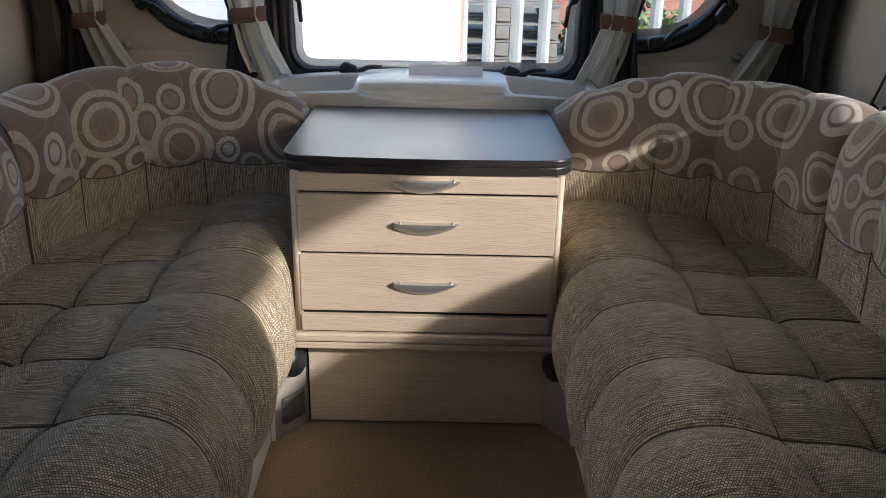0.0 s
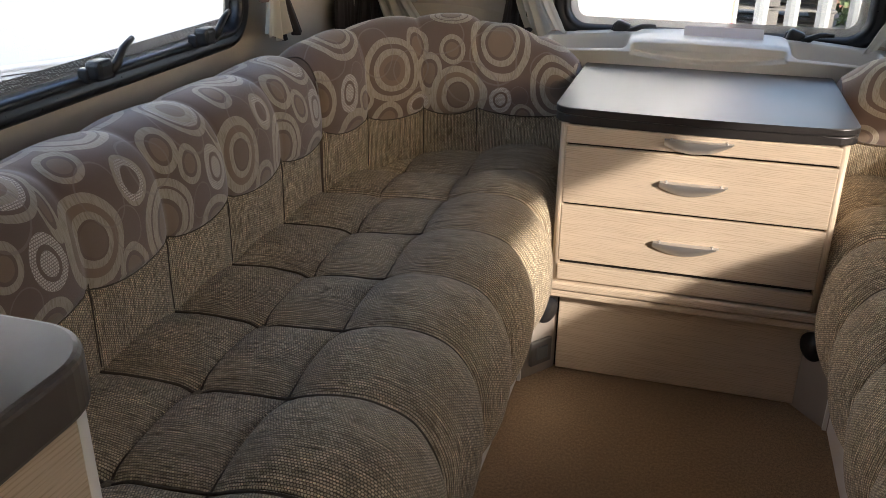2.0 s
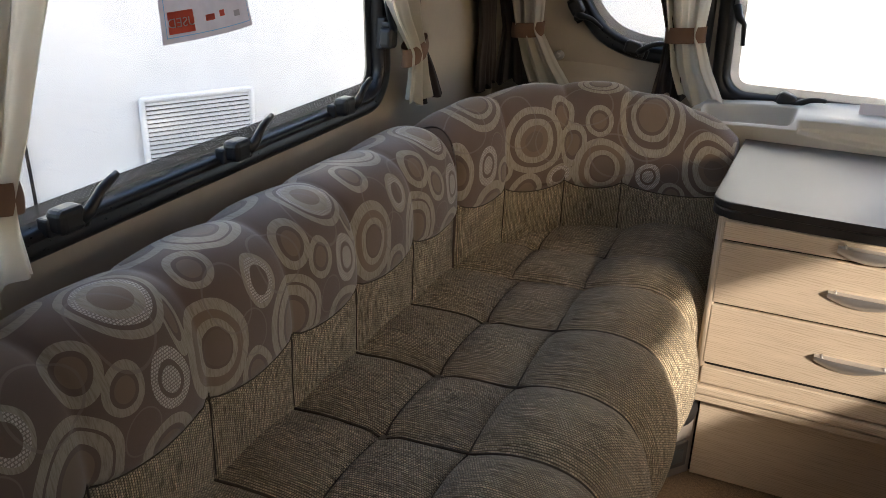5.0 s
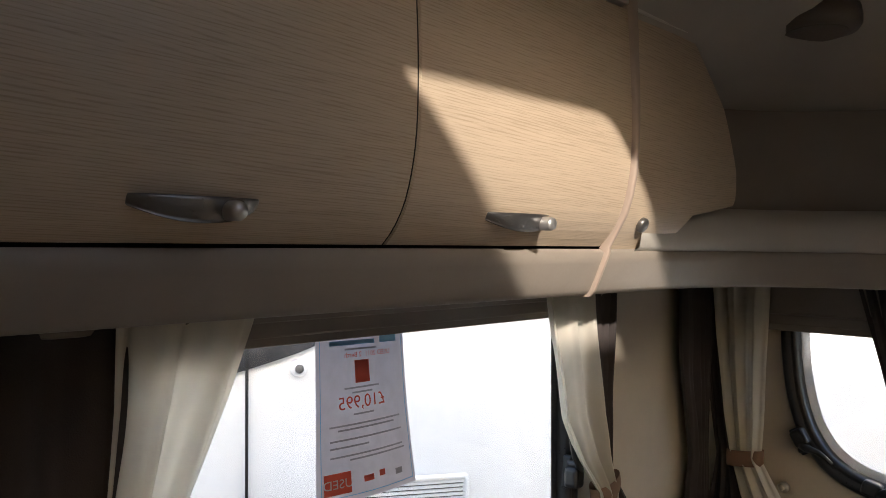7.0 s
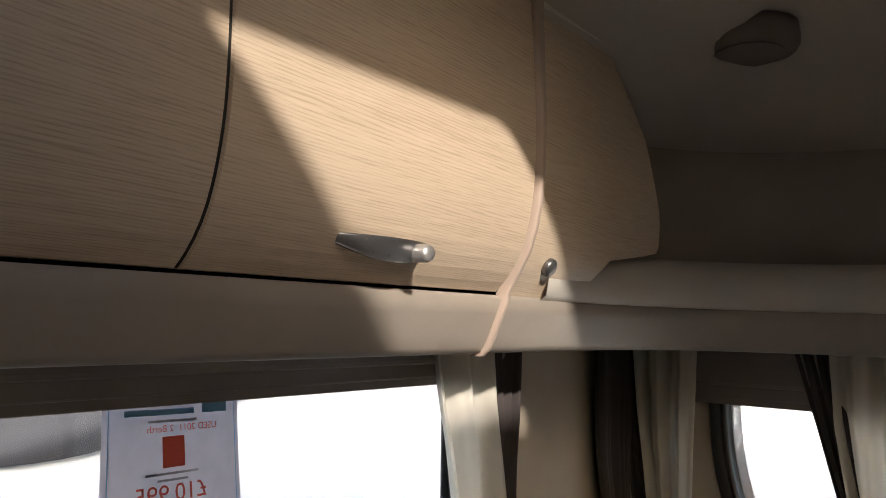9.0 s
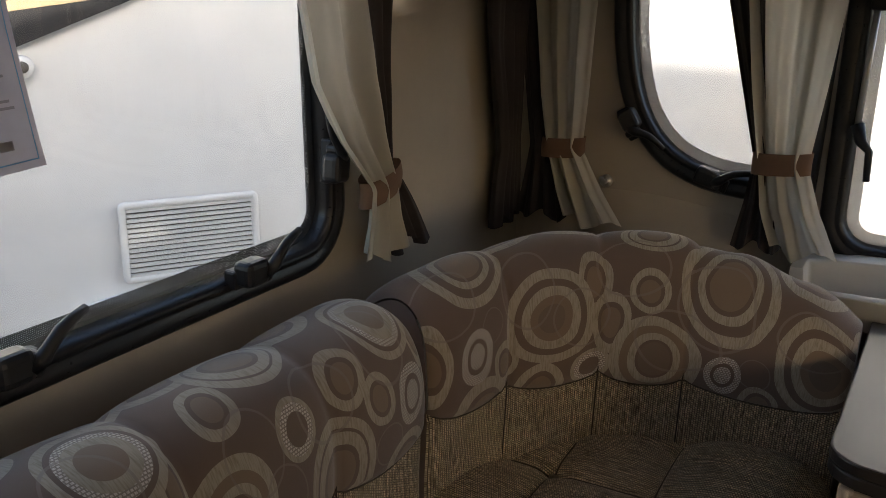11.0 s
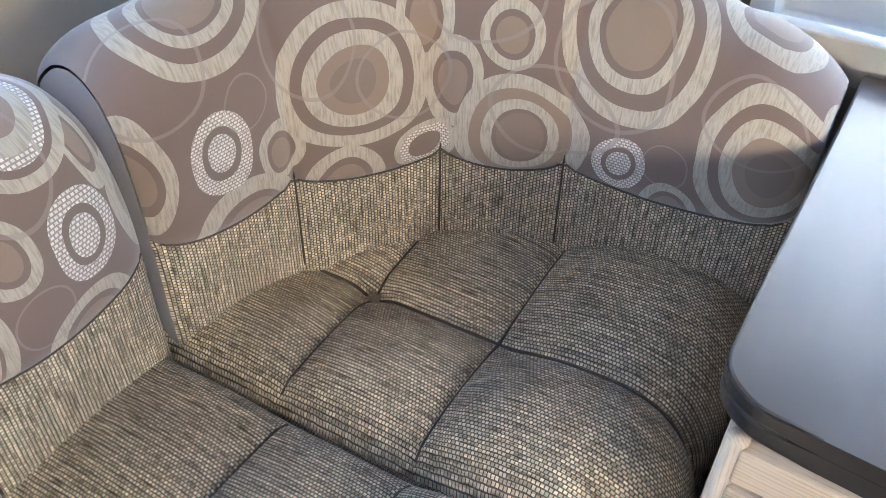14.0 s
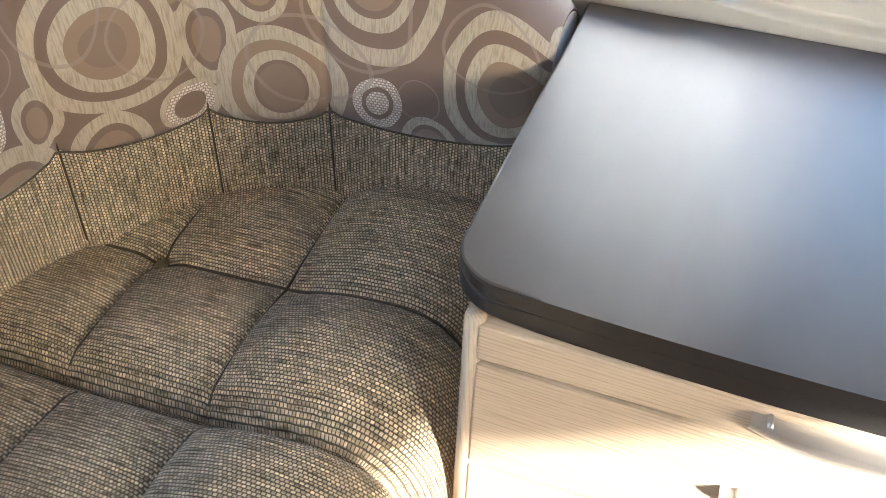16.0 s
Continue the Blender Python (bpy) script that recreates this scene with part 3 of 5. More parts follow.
tagged(w, "beige front wall with three windows", "wall")
tagged(part("wall_rear", box_bm(LW, RW, REAR - 0.04, REAR, 0, 2.0), M_WALL), "plain beige rear wall", "wall", kind="structure")
tagged(part("floor", box_bm(LW, RW, REAR, FW, -0.05, 0.0), M_CARPET), "brown carpeted caravan floor", "floor", kind="structure")
roof_hole = rounded([(-0.315, 1.25, 0.04), (0.30, 1.25, 0.04), (0.30, 1.81, 0.04), (-0.315, 1.81, 0.04)])
c = flat_fill("ceiling", [(LW, REAR), (RW, REAR), (RW, FW), (LW, FW)], [roof_hole], lambda a, b, h: (a, b, h), CEIL, CEIL + 0.04, M_CEIL, kind="structure")
tagged(c, "off-white ceiling board with a rooflight", "ceiling")

# ---- windows ----
FRAME_PROFILE = [(0.0, -0.004), (0.0, 0.012), (0.006, 0.020), (0.020, 0.024), (0.026, 0.018), (0.030, 0.018), (0.034, 0.022), (0.040, 0.020), (0.044, 0.010), (0.046, -0.002), (0.046, -0.02)]


def latch(place, a, b, turn, parent, side=1):
    """Black catch with a bent lever; turn in degrees within the wall's plane."""
    def put_at(bm):
        for v in bm.verts:
            ca, sa = math.cos(radians(turn)), math.sin(radians(turn))
            v.co = Vector(place(a + v.co.x * ca - v.co.z * sa, b + v.co.x * sa + v.co.z * ca, 0.022 + v.co.y))
        return bm
    body = part("latch", put_at(joined(box_bm(-0.040, 0.030, -0.012, 0.010, -0.016, 0.012, 0.004), box_bm(-0.036, 0.010, 0.0, 0.034, -0.012, 0.026, 0.010, 3), box_bm(0.008, 0.022, 0.0, 0.026, -0.014, 0.016, 0.005))), M_LATCH, parent, "black plastic window catch")
    lever = rod_bm([(0.004, 0.026, 0.002), (0.016, 0.032, 0.012), (0.026, 0.034, 0.025), (0.038, 0.034, 0.036), (0.055, 0.033, 0.044), (0.074, 0.031, 0.050)], 0.006, 8, [0.010, 0.010, 0.008, 0.0075, 0.0065, 0.0055])
    part("lever", put_at(lever), M_LATCH, body, smooth=True)


def window(name, outline, place, label, glass=None):
    top = empty(name, label, "window", kind="structure")
    ring_frame("window_frame", outline, FRAME_PROFILE, place, M_BLACK, top, "black rubber window frame")
    pane_line = inset(outline, 0.040)
    pane = flat_fill("pane", pane_line, [], place, -0.012, -0.016, glass or M_GLASS, top)
    pane.visible_shadow = glass is not None
    inner = inset(outline, 0.068)
    n = len(outline)
    verts = [place(p.x, p.y, -0.009) for p in pane_line] + [place(p.x, p.y, -0.009) for p in inner]
    faces = [(i, (i + 1) % n, n + (i + 1) % n, n + i) for i in range(n)]
    band = mesh_of("dot_border", verts, faces, M_DOTS if place is not on_front else M_DOTSPALE, top, uvs=[(p.x, p.y) for p in pane_line + inner])
    band.visible_shadow = False
    return top


win = window("window_1", side_win, on_left, "long side window in a black rubber frame")
for y in (1.538, 1.918, 2.283):
    latch(on_left, y, 0.822, 0, win)
latch(on_left, 2.472, 0.955, 85, win)
win = window("window_2", right_win, on_right, "long unseen side window in a black rubber frame, pane tinted against the sun", M_DIMPANE)
for y in (1.538, 1.918, 2.283):
    latch(on_right, y, 0.872, 0, win)
win = window("window_3", mid_win, on_front, "wide front window in a black rubber frame")
for x in (-0.211, 0.262):
    latch(on_front, x, 0.742, -20, win)
for s, x in ((1, -0.385), (-1, 0.43)):
    part("stay_arm", rod_bm([on_front(x, 1.20, 0.026), on_front(x, 0.98, 0.026)], 0.006), M_STEEL, win, smooth=True)
    part("stay_hook", rod_bm([on_front(x, 0.985, 0.03), on_front(x + 0.012 * s, 0.955, 0.04), on_front(x + 0.028 * s, 0.94, 0.045), on_front(x + 0.032 * s, 0.885, 0.045)], 0.007, 8, [0.013, 0.010, 0.007, 0.006]), M_LATCH, win, smooth=True)
    part("stay_head", turned(box_bm(-0.022, 0.022, -0.012, 0.012, -0.016, 0.016, 0.005), Matrix.Translation(on_front(x + 0.01 * s, 1.205, 0.03))), M_LATCH, win)
win = window("window_4", corner_win, on_front, "curved front corner window in a black frame")
latch(on_front, -0.632, 0.842, -14, win)
latch(on_front, -0.815, 0.935, -58, win)
win = window("window_5", corner_win_r, on_front, "curved front corner window in a black frame")
latch(on_front, 0.676, 0.842, 8, win)
latch(on_front, 0.86, 0.94, 55, win)

# added windows behind the view that brighten the lounge
window("window_6", rear_fill_win, on_left, "unseen tinted side window towards the rear, added to brighten the inside", M_DIMPANE)
window("window_7", rear_fill_win, on_right, "unseen tinted side window towards the rear, added to brighten the inside", M_DIMPANE)

# rooflight over the lounge, unseen; outline fitted to the lockers' sun patch
rl = empty("rooflight", "unseen rooflight in a cream surround, dome tinted against the sun", "rooflight", kind="structure")
ring_frame("surround", roof_hole, [(-0.03, 0.0), (-0.03, 0.02), (0.0, 0.025), (0.004, -0.03)], lambda a, b, h: (a, b, CEIL - h), M_CREAM, rl)
dome = flat_fill("dome", inset(roof_hole, -0.01), [], lambda a, b, h: (a, b, h), CEIL + 0.045, CEIL + 0.05, M_DIMPANE, rl)

# moulded panels of the front wall under the corner windows
for s in (1, -1):
    def bulge(u, v, s=s):
        x = -1.06 + 0.60 * u
        z = 0.56 + 0.20 * v + 0.03 * math.sin(math.pi * min(1, u * 1.1)) * v
        d = 0.035 * math.sin(math.pi * min(1, max(0, u))) ** 0.5 * (1 - v ** 3)
        return (x if s > 0 else 2 * CX - x, FW - 0.003 - d, z)
    vv, ff, _ = grid_of(bulge, [k / 24 for k in range(25)], [k / 12 for k in range(13)], flip=(s > 0))
    tagged(mesh_of("front_panel", vv, ff, M_WALL, smooth=True), "beige moulded panel below the corner window", "wall panel", kind="structure")

# blind cases over the windows
def blind(name, bms, label):
    t = empty(name, label, "blind")
    for nm, bm in bms:
        part(nm, bm, M_BLIND, t)


for pl, sg in ((LW, 1), (RW, -1)):
    x0, x1 = sorted((pl + 0.002 * sg, pl + 0.055 * sg))
    x2, x3 = sorted((pl + 0.010 * sg, pl + 0.040 * sg))
    x4, x5 = sorted((pl + 0.015 * sg, pl + 0.034 * sg))
    # unseen right blind reaches further back to hold off the sun
    low, ya = (0.0, 1.18) if sg > 0 else (-0.005, 0.95)
    blind("roller_blind", [("case", box_bm(x0, x1, ya, 2.56, 1.322 + low, 1.37, 0.008)), ("pull_bar", box_bm(x2, x3, ya + 0.02, 2.54, 1.299 + low, 1.324 + low, 0.003)), ("lower_bar", box_bm(x4, x5, ya + 0.02, 2.54, 1.286 + low, 1.302 + low, 0.002))],
          "grey-brown cassette blind above the side window")
for a, b in ((-0.93, -0.49), (CX - 0.50, CX + 0.50), (0.535, 0.975)):
    blind("roller_blind", [("case", box_bm(a, b, FW - 0.060, FW - 0.002, 1.262, 1.37, 0.01)), ("pull_bar", box_bm(a, b, FW - 0.046, FW - 0.006, 1.236, 1.264, 0.003)), ("lower_bar", box_bm(a, b, FW - 0.038, FW - 0.012, 1.220, 1.239, 0.002))],
          "grey-brown cassette blind above the front window")

# ---- overhead lockers ----
FACE = [(-0.845, 1.436), (-0.820, 1.459), (-0.797, 1.495), (-0.782, 1.545), (-0.776, 1.60), (-0.777, 1.68), (-0.783, 1.76), (-0.790, 1.842)]
face_pts, face_len = spline([(-0.845 + 0.86 * (x + 0.845), z, 0) for x, z in FACE], 25)


def face_at(z):
    for a, b in zip(face_pts, face_pts[1:]):
        if z <= b.y:
            f = max(0, min(1, (z - a.y) / (b.y - a.y)))
            return a.x + (b.x - a.x) * f
    return face_pts[-1].x


def side(v, s):
    return v if s > 0 else mirror_x(v)


def locker_door(y0, y1, parent, s):
    """A curved door leaf 18 mm thick."""
    vs = list(range(25))
    outer = lambda u, v: side((face_pts[v].x, u, face_pts[v].y), s)
    us = [y0 + 0.0022, y0 + 0.004] + [y0 + (y1 - y0) * k / 8 for k in range(1, 8)] + [y1 - 0.004, y1 - 0.0022]
    drop = lambda u: 0.003 if u in (us[0], us[-1]) else 0.0
    verts, faces, _ = grid_of(lambda u, v: side((face_pts[v].x - drop(u), u, face_pts[v].y), s), us, vs, flip=(s > 0))
    n0 = len(verts)
    back, bf, _ = grid_of(lambda u, v: side((face_pts[v].x - 0.018, u, face_pts[v].y), s), us, vs, flip=(s < 0))
    faces += [tuple(i + n0 for i in f) for f in bf]
    nu, nv = len(us), len(vs)
    rim = [i * nv for i in range(nu)] + [(nu - 1) * nv + j for j in range(1, nv)] + [i * nv + nv - 1 for i in range(nu - 2, -1, -1)] + [j for j in range(nv - 2, 0, -1)]
    for a, b in zip(rim, rim[1:] + rim[:1]):
        faces.append((a, b, b + n0, a + n0))
    return mesh_of("door", verts + back, faces, M_WOODY, parent, smooth=False)


def locker_handle(yc, knob, parent, s):
    """Crescent handle plate, straight along the top, with a push knob in its middle."""
    zc = 1.472
    x0 = face_at(zc)
    def plate(back):
        def at(u, v):
            out = 0.030 * max(0.0, 1 - u * u) ** 0.55
            high = 0.008 + 0.019 * (1 - abs(u) ** 2.2)
            lean = 0.006 * v * v
            return side((x0 - 0.003 + out - lean - back, yc + 0.080 * u, zc + 0.012 - high * v), s)
        return at
    us = [math.sin(math.pi / 2 * (k / 14 - 1)) for k in range(29)]
    vs = [k / 6 for k in range(7)]
    front, ff, _ = grid_of(plate(0.0), us, vs, flip=(s > 0))
    rear, fb, _ = grid_of(plate(0.0035), us, vs, flip=(s < 0))
    n0, nv = len(front), len(vs)
    faces = ff + [tuple(i + n0 for i in f) for f in fb]
    for k in range(len(us) - 1):
        for e in (0, nv - 1):
            faces.append((k * nv + e, (k + 1) * nv + e, (k + 1) * nv + e + n0, k * nv + e + n0))
    h = mesh_of("handle", front + rear, faces, M_HANDLE, parent, smooth=True, label="satin metal crescent handle")
    out = 0.030 * (1 - ((knob - yc) / 0.08) ** 2) ** 0.55
    k0 = Vector(side((x0 - 0.02, knob, zc - 0.001), s))
    k1 = Vector(side((x0 + out + 0.015, knob, zc - 0.002), s))
    part("push_knob", rod_bm([k0, k0.lerp(k1, 0.75), k0.lerp(k1, 0.92), k1], 0.0105, 18, [0.0095, 0.0105, 0.0105, 0.0085]), M_STEEL, h, smooth=True)
    c0 = Vector(side((x0 - 0.004, yc, zc + 0.010), s))
    part("catch_plate", rod_bm([c0, c0 + Vector(((0.007) * s, 0, 0))], 0.011, 16), M_HANDLE, h, smooth=True)


for s in (1, -1):
    top = empty("overhead_locker", "pale ash overhead locker with curved doors", "locker", "overhead lockers")
    body = box_bm(LW + 0.004, -0.872, -1.2, 2.74, 1.425, 1.90)
    if s < 0:
        for v in body.verts:
            v.co = Vector(mirror_x(v.co))
    # near-black body, so the gaps between the doors look shaded
    part("body", body, M_GAP, top)
    for y0, y1, hy, ky in ((0.087, 0.623, None, None), (0.623, 1.159, None, None), (1.159, 1.695, 1.397, 1.424), (1.695, 2.228, 1.940, 1.978)):
        d = locker_door(y0, y1, top, s)
        if hy is None:
            hy, ky = (y0 + y1) / 2, (y0 + y1) / 2 + 0.04
        locker_handle(hy, ky, d, s)
    # near-black strips behind the door seams stand in for shade
    for y in (0.623, 1.159, 1.695):
        vv, ff, _ = grid_of(lambda u, v: side((face_pts[v].x - 0.0035, y + 0.012 * u, face_pts[v].y), s), [-1, 1], list(range(25)), flip=(s > 0))
        mesh_of("shadow_gap", vv, ff, M_GAP, top)
    # pale edging strip that runs from the ceiling round to the bottom of the pelmet
    strip = [(-0.878, 1.345), (-0.866, 1.357), (-0.858, 1.375), (-0.846, 1.405), (-0.838, 1.424), (-0.838, 1.434)] + [(p.x, p.y) for p in face_pts[2::2]] + [(-0.80, 1.90), (-0.81, 1.948)]
    def edging(u, v, s=s):
        x, z = strip[u]
        wide = 0.0055 + 0.0085 * max(0.0, min(1.0, (z - 1.62) / 0.25))
        yy, lift = [(-1, -0.01), (-1, 0.006), (-0.6, 0.008), (0.6, 0.008), (1, 0.006), (1, -0.01)][v]
        yy = 2.235 + wide * yy
        return side((x + lift, yy, z), s)
    vv, ff, _ = grid_of(edging, list(range(len(strip))), list(range(6)), flip=(s < 0))
    mesh_of("edging_strip", vv, ff, M_EDGE, top, smooth=True, label="pale plastic edging strip")
    # end panel with a sweeping outline
    def end_panel(u, v, s=s):
        z = 1.43 + (1.842 - 1.43) * v
        y_end = lerp_straight(z, [(1.43, 2.445), (1.505, 2.52), (1.519, 2.715), (1.535, 2.728), (1.60, 2.71), (1.725, 2.635), (1.842, 2.489)])
        y = 2.243 + (y_end - 2.243) * u
        x = face_at(min(z, 1.842)) - 0.10 * max(0, (y - 2.35) / 0.4) ** 2 * 0.2
        return side((x - 0.004, y, z), s)
    vv, ff, _ = grid_of(end_panel, [k / 16 for k in range(17)], [k / 30 for k in range(31)], flip=(s > 0))
    ep = mesh_of("end_panel", vv, ff, M_WOODY, top, smooth=True)
    b0 = Vector(side((-0.818, 2.318, 1.478), s))
    part("bolt_cap", rod_bm([b0, b0 + Vector((0.008 * s, 0, -0.004)), b0 + Vector((0.011 * s, 0, -0.0055))], 0.013, 18, [0.014, 0.014, 0.010]), M_HANDLE, ep, smooth=True)
    # light board over doors; grey box up to the ceiling paints a shadow gap
    bm = box_bm(-0.86, -0.795, -1.2, 2.228, 1.850, 1.893, 0.003)
    bm2 = box_bm(-0.86, -0.815, -1.2, 2.228, 1.893, CEIL)
    for b_ in (bm, bm2):
        if s < 0:
            for v in b_.verts:
                v.co = Vector(mirror_x(v.co))
    part("top_board", bm, M_CREAM, top)
    part("top_gap_shade", bm2, M_GREY, top)
    bm = box_bm(-0.87, -0.792, 2.2495, 2.44, 1.843, CEIL - 0.002)
    if s < 0:
        for v in bm.verts:
            v.co = Vector(mirror_x(v.co))
    part("end_filler", bm, M_CREAM, top)

# pelmet running below the lockers and round the front
pel_path = [(-0.842, -1.2), (-0.842, 0.5), (-0.842, 1.6), (-0.842, 2.3), (-0.838, 2.55), (-0.79, 2.76), (-0.66, 2.90), (-0.45, 2.955), (-0.2, 2.965), (CX, 2.967)]
pl_, _ = spline([(x, y, 0) for x, y in pel_path], 60)
half = [(p.x, p.y) for p in pl_]
full = half + [(2 * CX - x, y) for x, y in reversed(half[:-1])]
PEL = [(-0.004, 1.4315), (0.004, 1.425), (-0.004, 1.405), (-0.016, 1.375), (-0.024, 1.358), (-0.030, 1.350), (-0.040, 1.348), (-0.23, 1.362)]


def swept(name, line, prof, mat, label="", parent=None, flip=False):
    """prof: (outward into the room, z) pairs along an open line."""
    n = len(line)
    def at(u, v):
        x, y = line[u]
        ax, ay = line[max(0, u - 1)]
        bx, by = line[min(n - 1, u + 1)]
        t = Vector((bx - ax, by - ay)).normalized()
        o, z = prof[v]
        return (x + t.y * o, y - t.x * o, z)
    vv, ff, uu = grid_of(at, list(range(n)), list(range(len(prof))), flip=flip)
    return mesh_of(name, vv, ff, mat, parent, smooth=True, label=label)


tagged(swept("pelmet", full, PEL, M_PELMET), "taupe pelmet board below the lockers and round the front", "pelmet", kind="structure")
# moulded front shelf above the pelmet
fs = empty("front_overhead_shelf", "cream moulded overhead shelf across the front", "shelf")
k0 = next(i for i, q in enumerate(full) if q[1] > 2.37)
front_line = [(-0.842, 2.34)] + full[k0:len(full) - k0] + [(2 * CX + 0.842, 2.34)]
swept("ledge", front_line, [(0.0, 1.428), (0.012, 1.435), (0.016, 1.46), (0.010, 1.485), (-0.015, 1.512), (-0.06, 1.522), (-0.14, 1.520)], M_CREAMSHADE, parent=fs)
inner_line = full[next(i for i, q in enumerate(full) if q[1] > 2.27):]
inner_line = [(-0.842, 2.243)] + inner_line[:len(inner_line) - (len(full) - len(inner_line))] + [(2 * CX + 0.842, 2.243)]
swept("recess", inner_line, [(-0.135, 1.520), (-0.145, 1.53), (-0.15, 1.62), (-0.145, 1.765)], M_PELMET, parent=fs)
# upper moulding: flush with the ceiling joint at its ends, hollowed down towards the front
FLUSH = [(-0.145, 1.76), (-0.10, 1.765), (-0.05, 1.785), (0.0, 1.81), (0.045, 1.838), (0.05, 1.85), (0.055, 1.89), (0.07, 1.925), (0.12, 1.944), (0.25, 1.948)]
LOW = [(-0.145, 1.76), (-0.10, 1.765), (-0.05, 1.785), (0.0, 1.81), (0.045, 1.838), (0.06, 1.848), (0.10, 1.862), (0.15, 1.878), (0.20, 1.90), (0.25, 1.947)]


def upper(u, v):
    x, y = inner_line[u]
    ax, ay = inner_line[max(0, u - 1)]
    bx, by = inner_line[min(len(inner_line) - 1, u + 1)]
    d = Vector((bx - ax, by - ay)).normalized()
    k = max(0.0, min(1.0, (y - 2.243) / 0.42))
    k = k * k * (3 - 2 * k)
    o = FLUSH[v][0] + (LOW[v][0] - FLUSH[v][0]) * k
    return (x + d.y * o, y - d.x * o, FLUSH[v][1] + (LOW[v][1] - FLUSH[v][1]) * k)


vv, ff, _ = grid_of(upper, list(range(len(inner_line))), list(range(len(LOW))))
mesh_of("upper_panel", vv, ff, M_CREAMSHADE, fs, smooth=True)
part("ceiling_joint", box_bm(-0.80, 2 * CX + 0.80, 2.236, 2.242, CEIL - 0.004, CEIL - 0.0005), M_GREY, fs)
dl = empty("downlight", "round satin ceiling downlight", "lamp")
cpos = Vector((-0.645, 2.705, 1.885))
ax = Vector((0.05, -0.05, -0.998)).normalized()
part("rim", rod_bm([cpos - ax * 0.03, cpos, cpos + ax * 0.010, cpos + ax * 0.014], 0.085, 32, [0.086, 0.086, 0.080, 0.062]), M_BLIND, dl, smooth=True)
part("lens", rod_bm([cpos + ax * 0.012, cpos + ax * 0.016], 0.060, 28), M_BLIND, dl)

# ---- chest of drawers ----
ch = empty("chest_of_drawers", "pale ash chest of drawers with a charcoal folding top", "chest of drawers")
CF = 2.45
part("side_panel", box_bm(CX - 0.300, CX - 0.288, CF + 0.006, 2.97, 0.26, 0.6505, 0.001), M_WOODZ, ch)
part("side_panel", box_bm(CX + 0.288, CX + 0.300, CF + 0.006, 2.97, 0.26, 0.6505, 0.001), M_WOODZ, ch)
part("corner_post", rod_bm([(CX - 0.2905, CF + 0.009, 0.262), (CX - 0.2905, CF + 0.009, 0.652)], 0.009, 12), M_WOODZ, ch, smooth=True)
part("corner_post", rod_bm([(CX + 0.2905, CF + 0.009, 0.262), (CX + 0.2905, CF + 0.009, 0.652)], 0.009, 12), M_WOODZ, ch, smooth=True)
# near-black filling paints the shade seen between the drawers
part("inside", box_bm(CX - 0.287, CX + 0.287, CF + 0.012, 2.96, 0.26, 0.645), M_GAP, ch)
for z0, z1, hz in ((0.6095, 0.649, 0.632), (0.4670, 0.6035, 0.535), (0.3225, 0.4610, 0.391)):
    d = part("drawer_front", box_bm(CX - 0.2855, CX + 0.2855, CF, CF + 0.018, z0, z1, 0.0022, 2), M_WOODX, ch)
    def bow(u, v, hz=hz):
        proud = 0.016 * (1 - 0.35 * abs(u) ** 3)
        low = 0.027 * (1 - abs(u + 0.12) ** 1.9 / 1.26) ** 0.9 + 0.003 if abs(u + 0.12) < 1.12 else 0.003
        return (CX + 0.072 * u, CF - 0.002 - proud * math.cos(v * math.pi / 2) ** 0.8, hz + 0.006 - low * v)
    vv, ff, _ = grid_of(bow, [k / 12 - 1 for k in range(25)], [k / 8 for k in range(9)])
    h = mesh_of("handle", vv, ff, M_STEEL, d, smooth=True, label="satin nickel bow handle")
    vv, ff, _ = grid_of(lambda u, v: (CX + 0.072 * u, CF - (0.004 + 0.0145 * (1 - 0.35 * abs(u) ** 3)) * v, hz + 0.0065), [k / 12 - 1 for k in range(25)], [0, 1], flip=True)
    mesh_of("handle_lip", vv, ff, M_STEEL, h, smooth=True)
    for sx in (-0.058, 0.058):
        part("handle_post", rod_bm([(CX + sx, CF + 0.001, hz + 0.007), (CX + sx, CF - 0.012, hz + 0.007)], 0.0025), M_STEEL, h, smooth=True)
part("slide_rail", box_bm(CX - 0.286, CX + 0.286, CF - 0.004, CF + 0.05, 0.272, 0.312, 0.003), M_WOODX, ch)
part("slide_board", box_bm(CX - 0.310, CX + 0.312, CF - 0.012, CF + 0.10, 0.246, 0.268, 0.006, 3), M_WOODX, ch)
part("lower_board", box_bm(CX - 0.302, CX + 0.305, CF - 0.006, CF + 0.10, 0.226, 0.243, 0.003), M_WOODX, ch)
kp = part("lower_drawer_front", box_bm(CX - 0.279, CX + 0.293, 2.485, 2.503, 0.006, 0.219, 0.002), M_WOODX, ch)
def pull(u, v):
    return (CX + 0.012 + 0.06 * u, 2.485 - 0.012 * (1 - u * u) * v, 0.219 - 0.016 * (1 - u * u) * v)
vv, ff, _ = grid_of(pull, [k / 10 - 1 for k in range(21)], [0, 0.5, 1])
mesh_of("finger_pull", vv, ff, M_WOODX, kp, smooth=True)
# near-black sheet paints the shade around the lower drawer
part("lower_gap_shade", box_bm(CX - 0.286, CX + 0.298, 2.503, 2.53, 0.001, 0.225), M_GAP, ch)

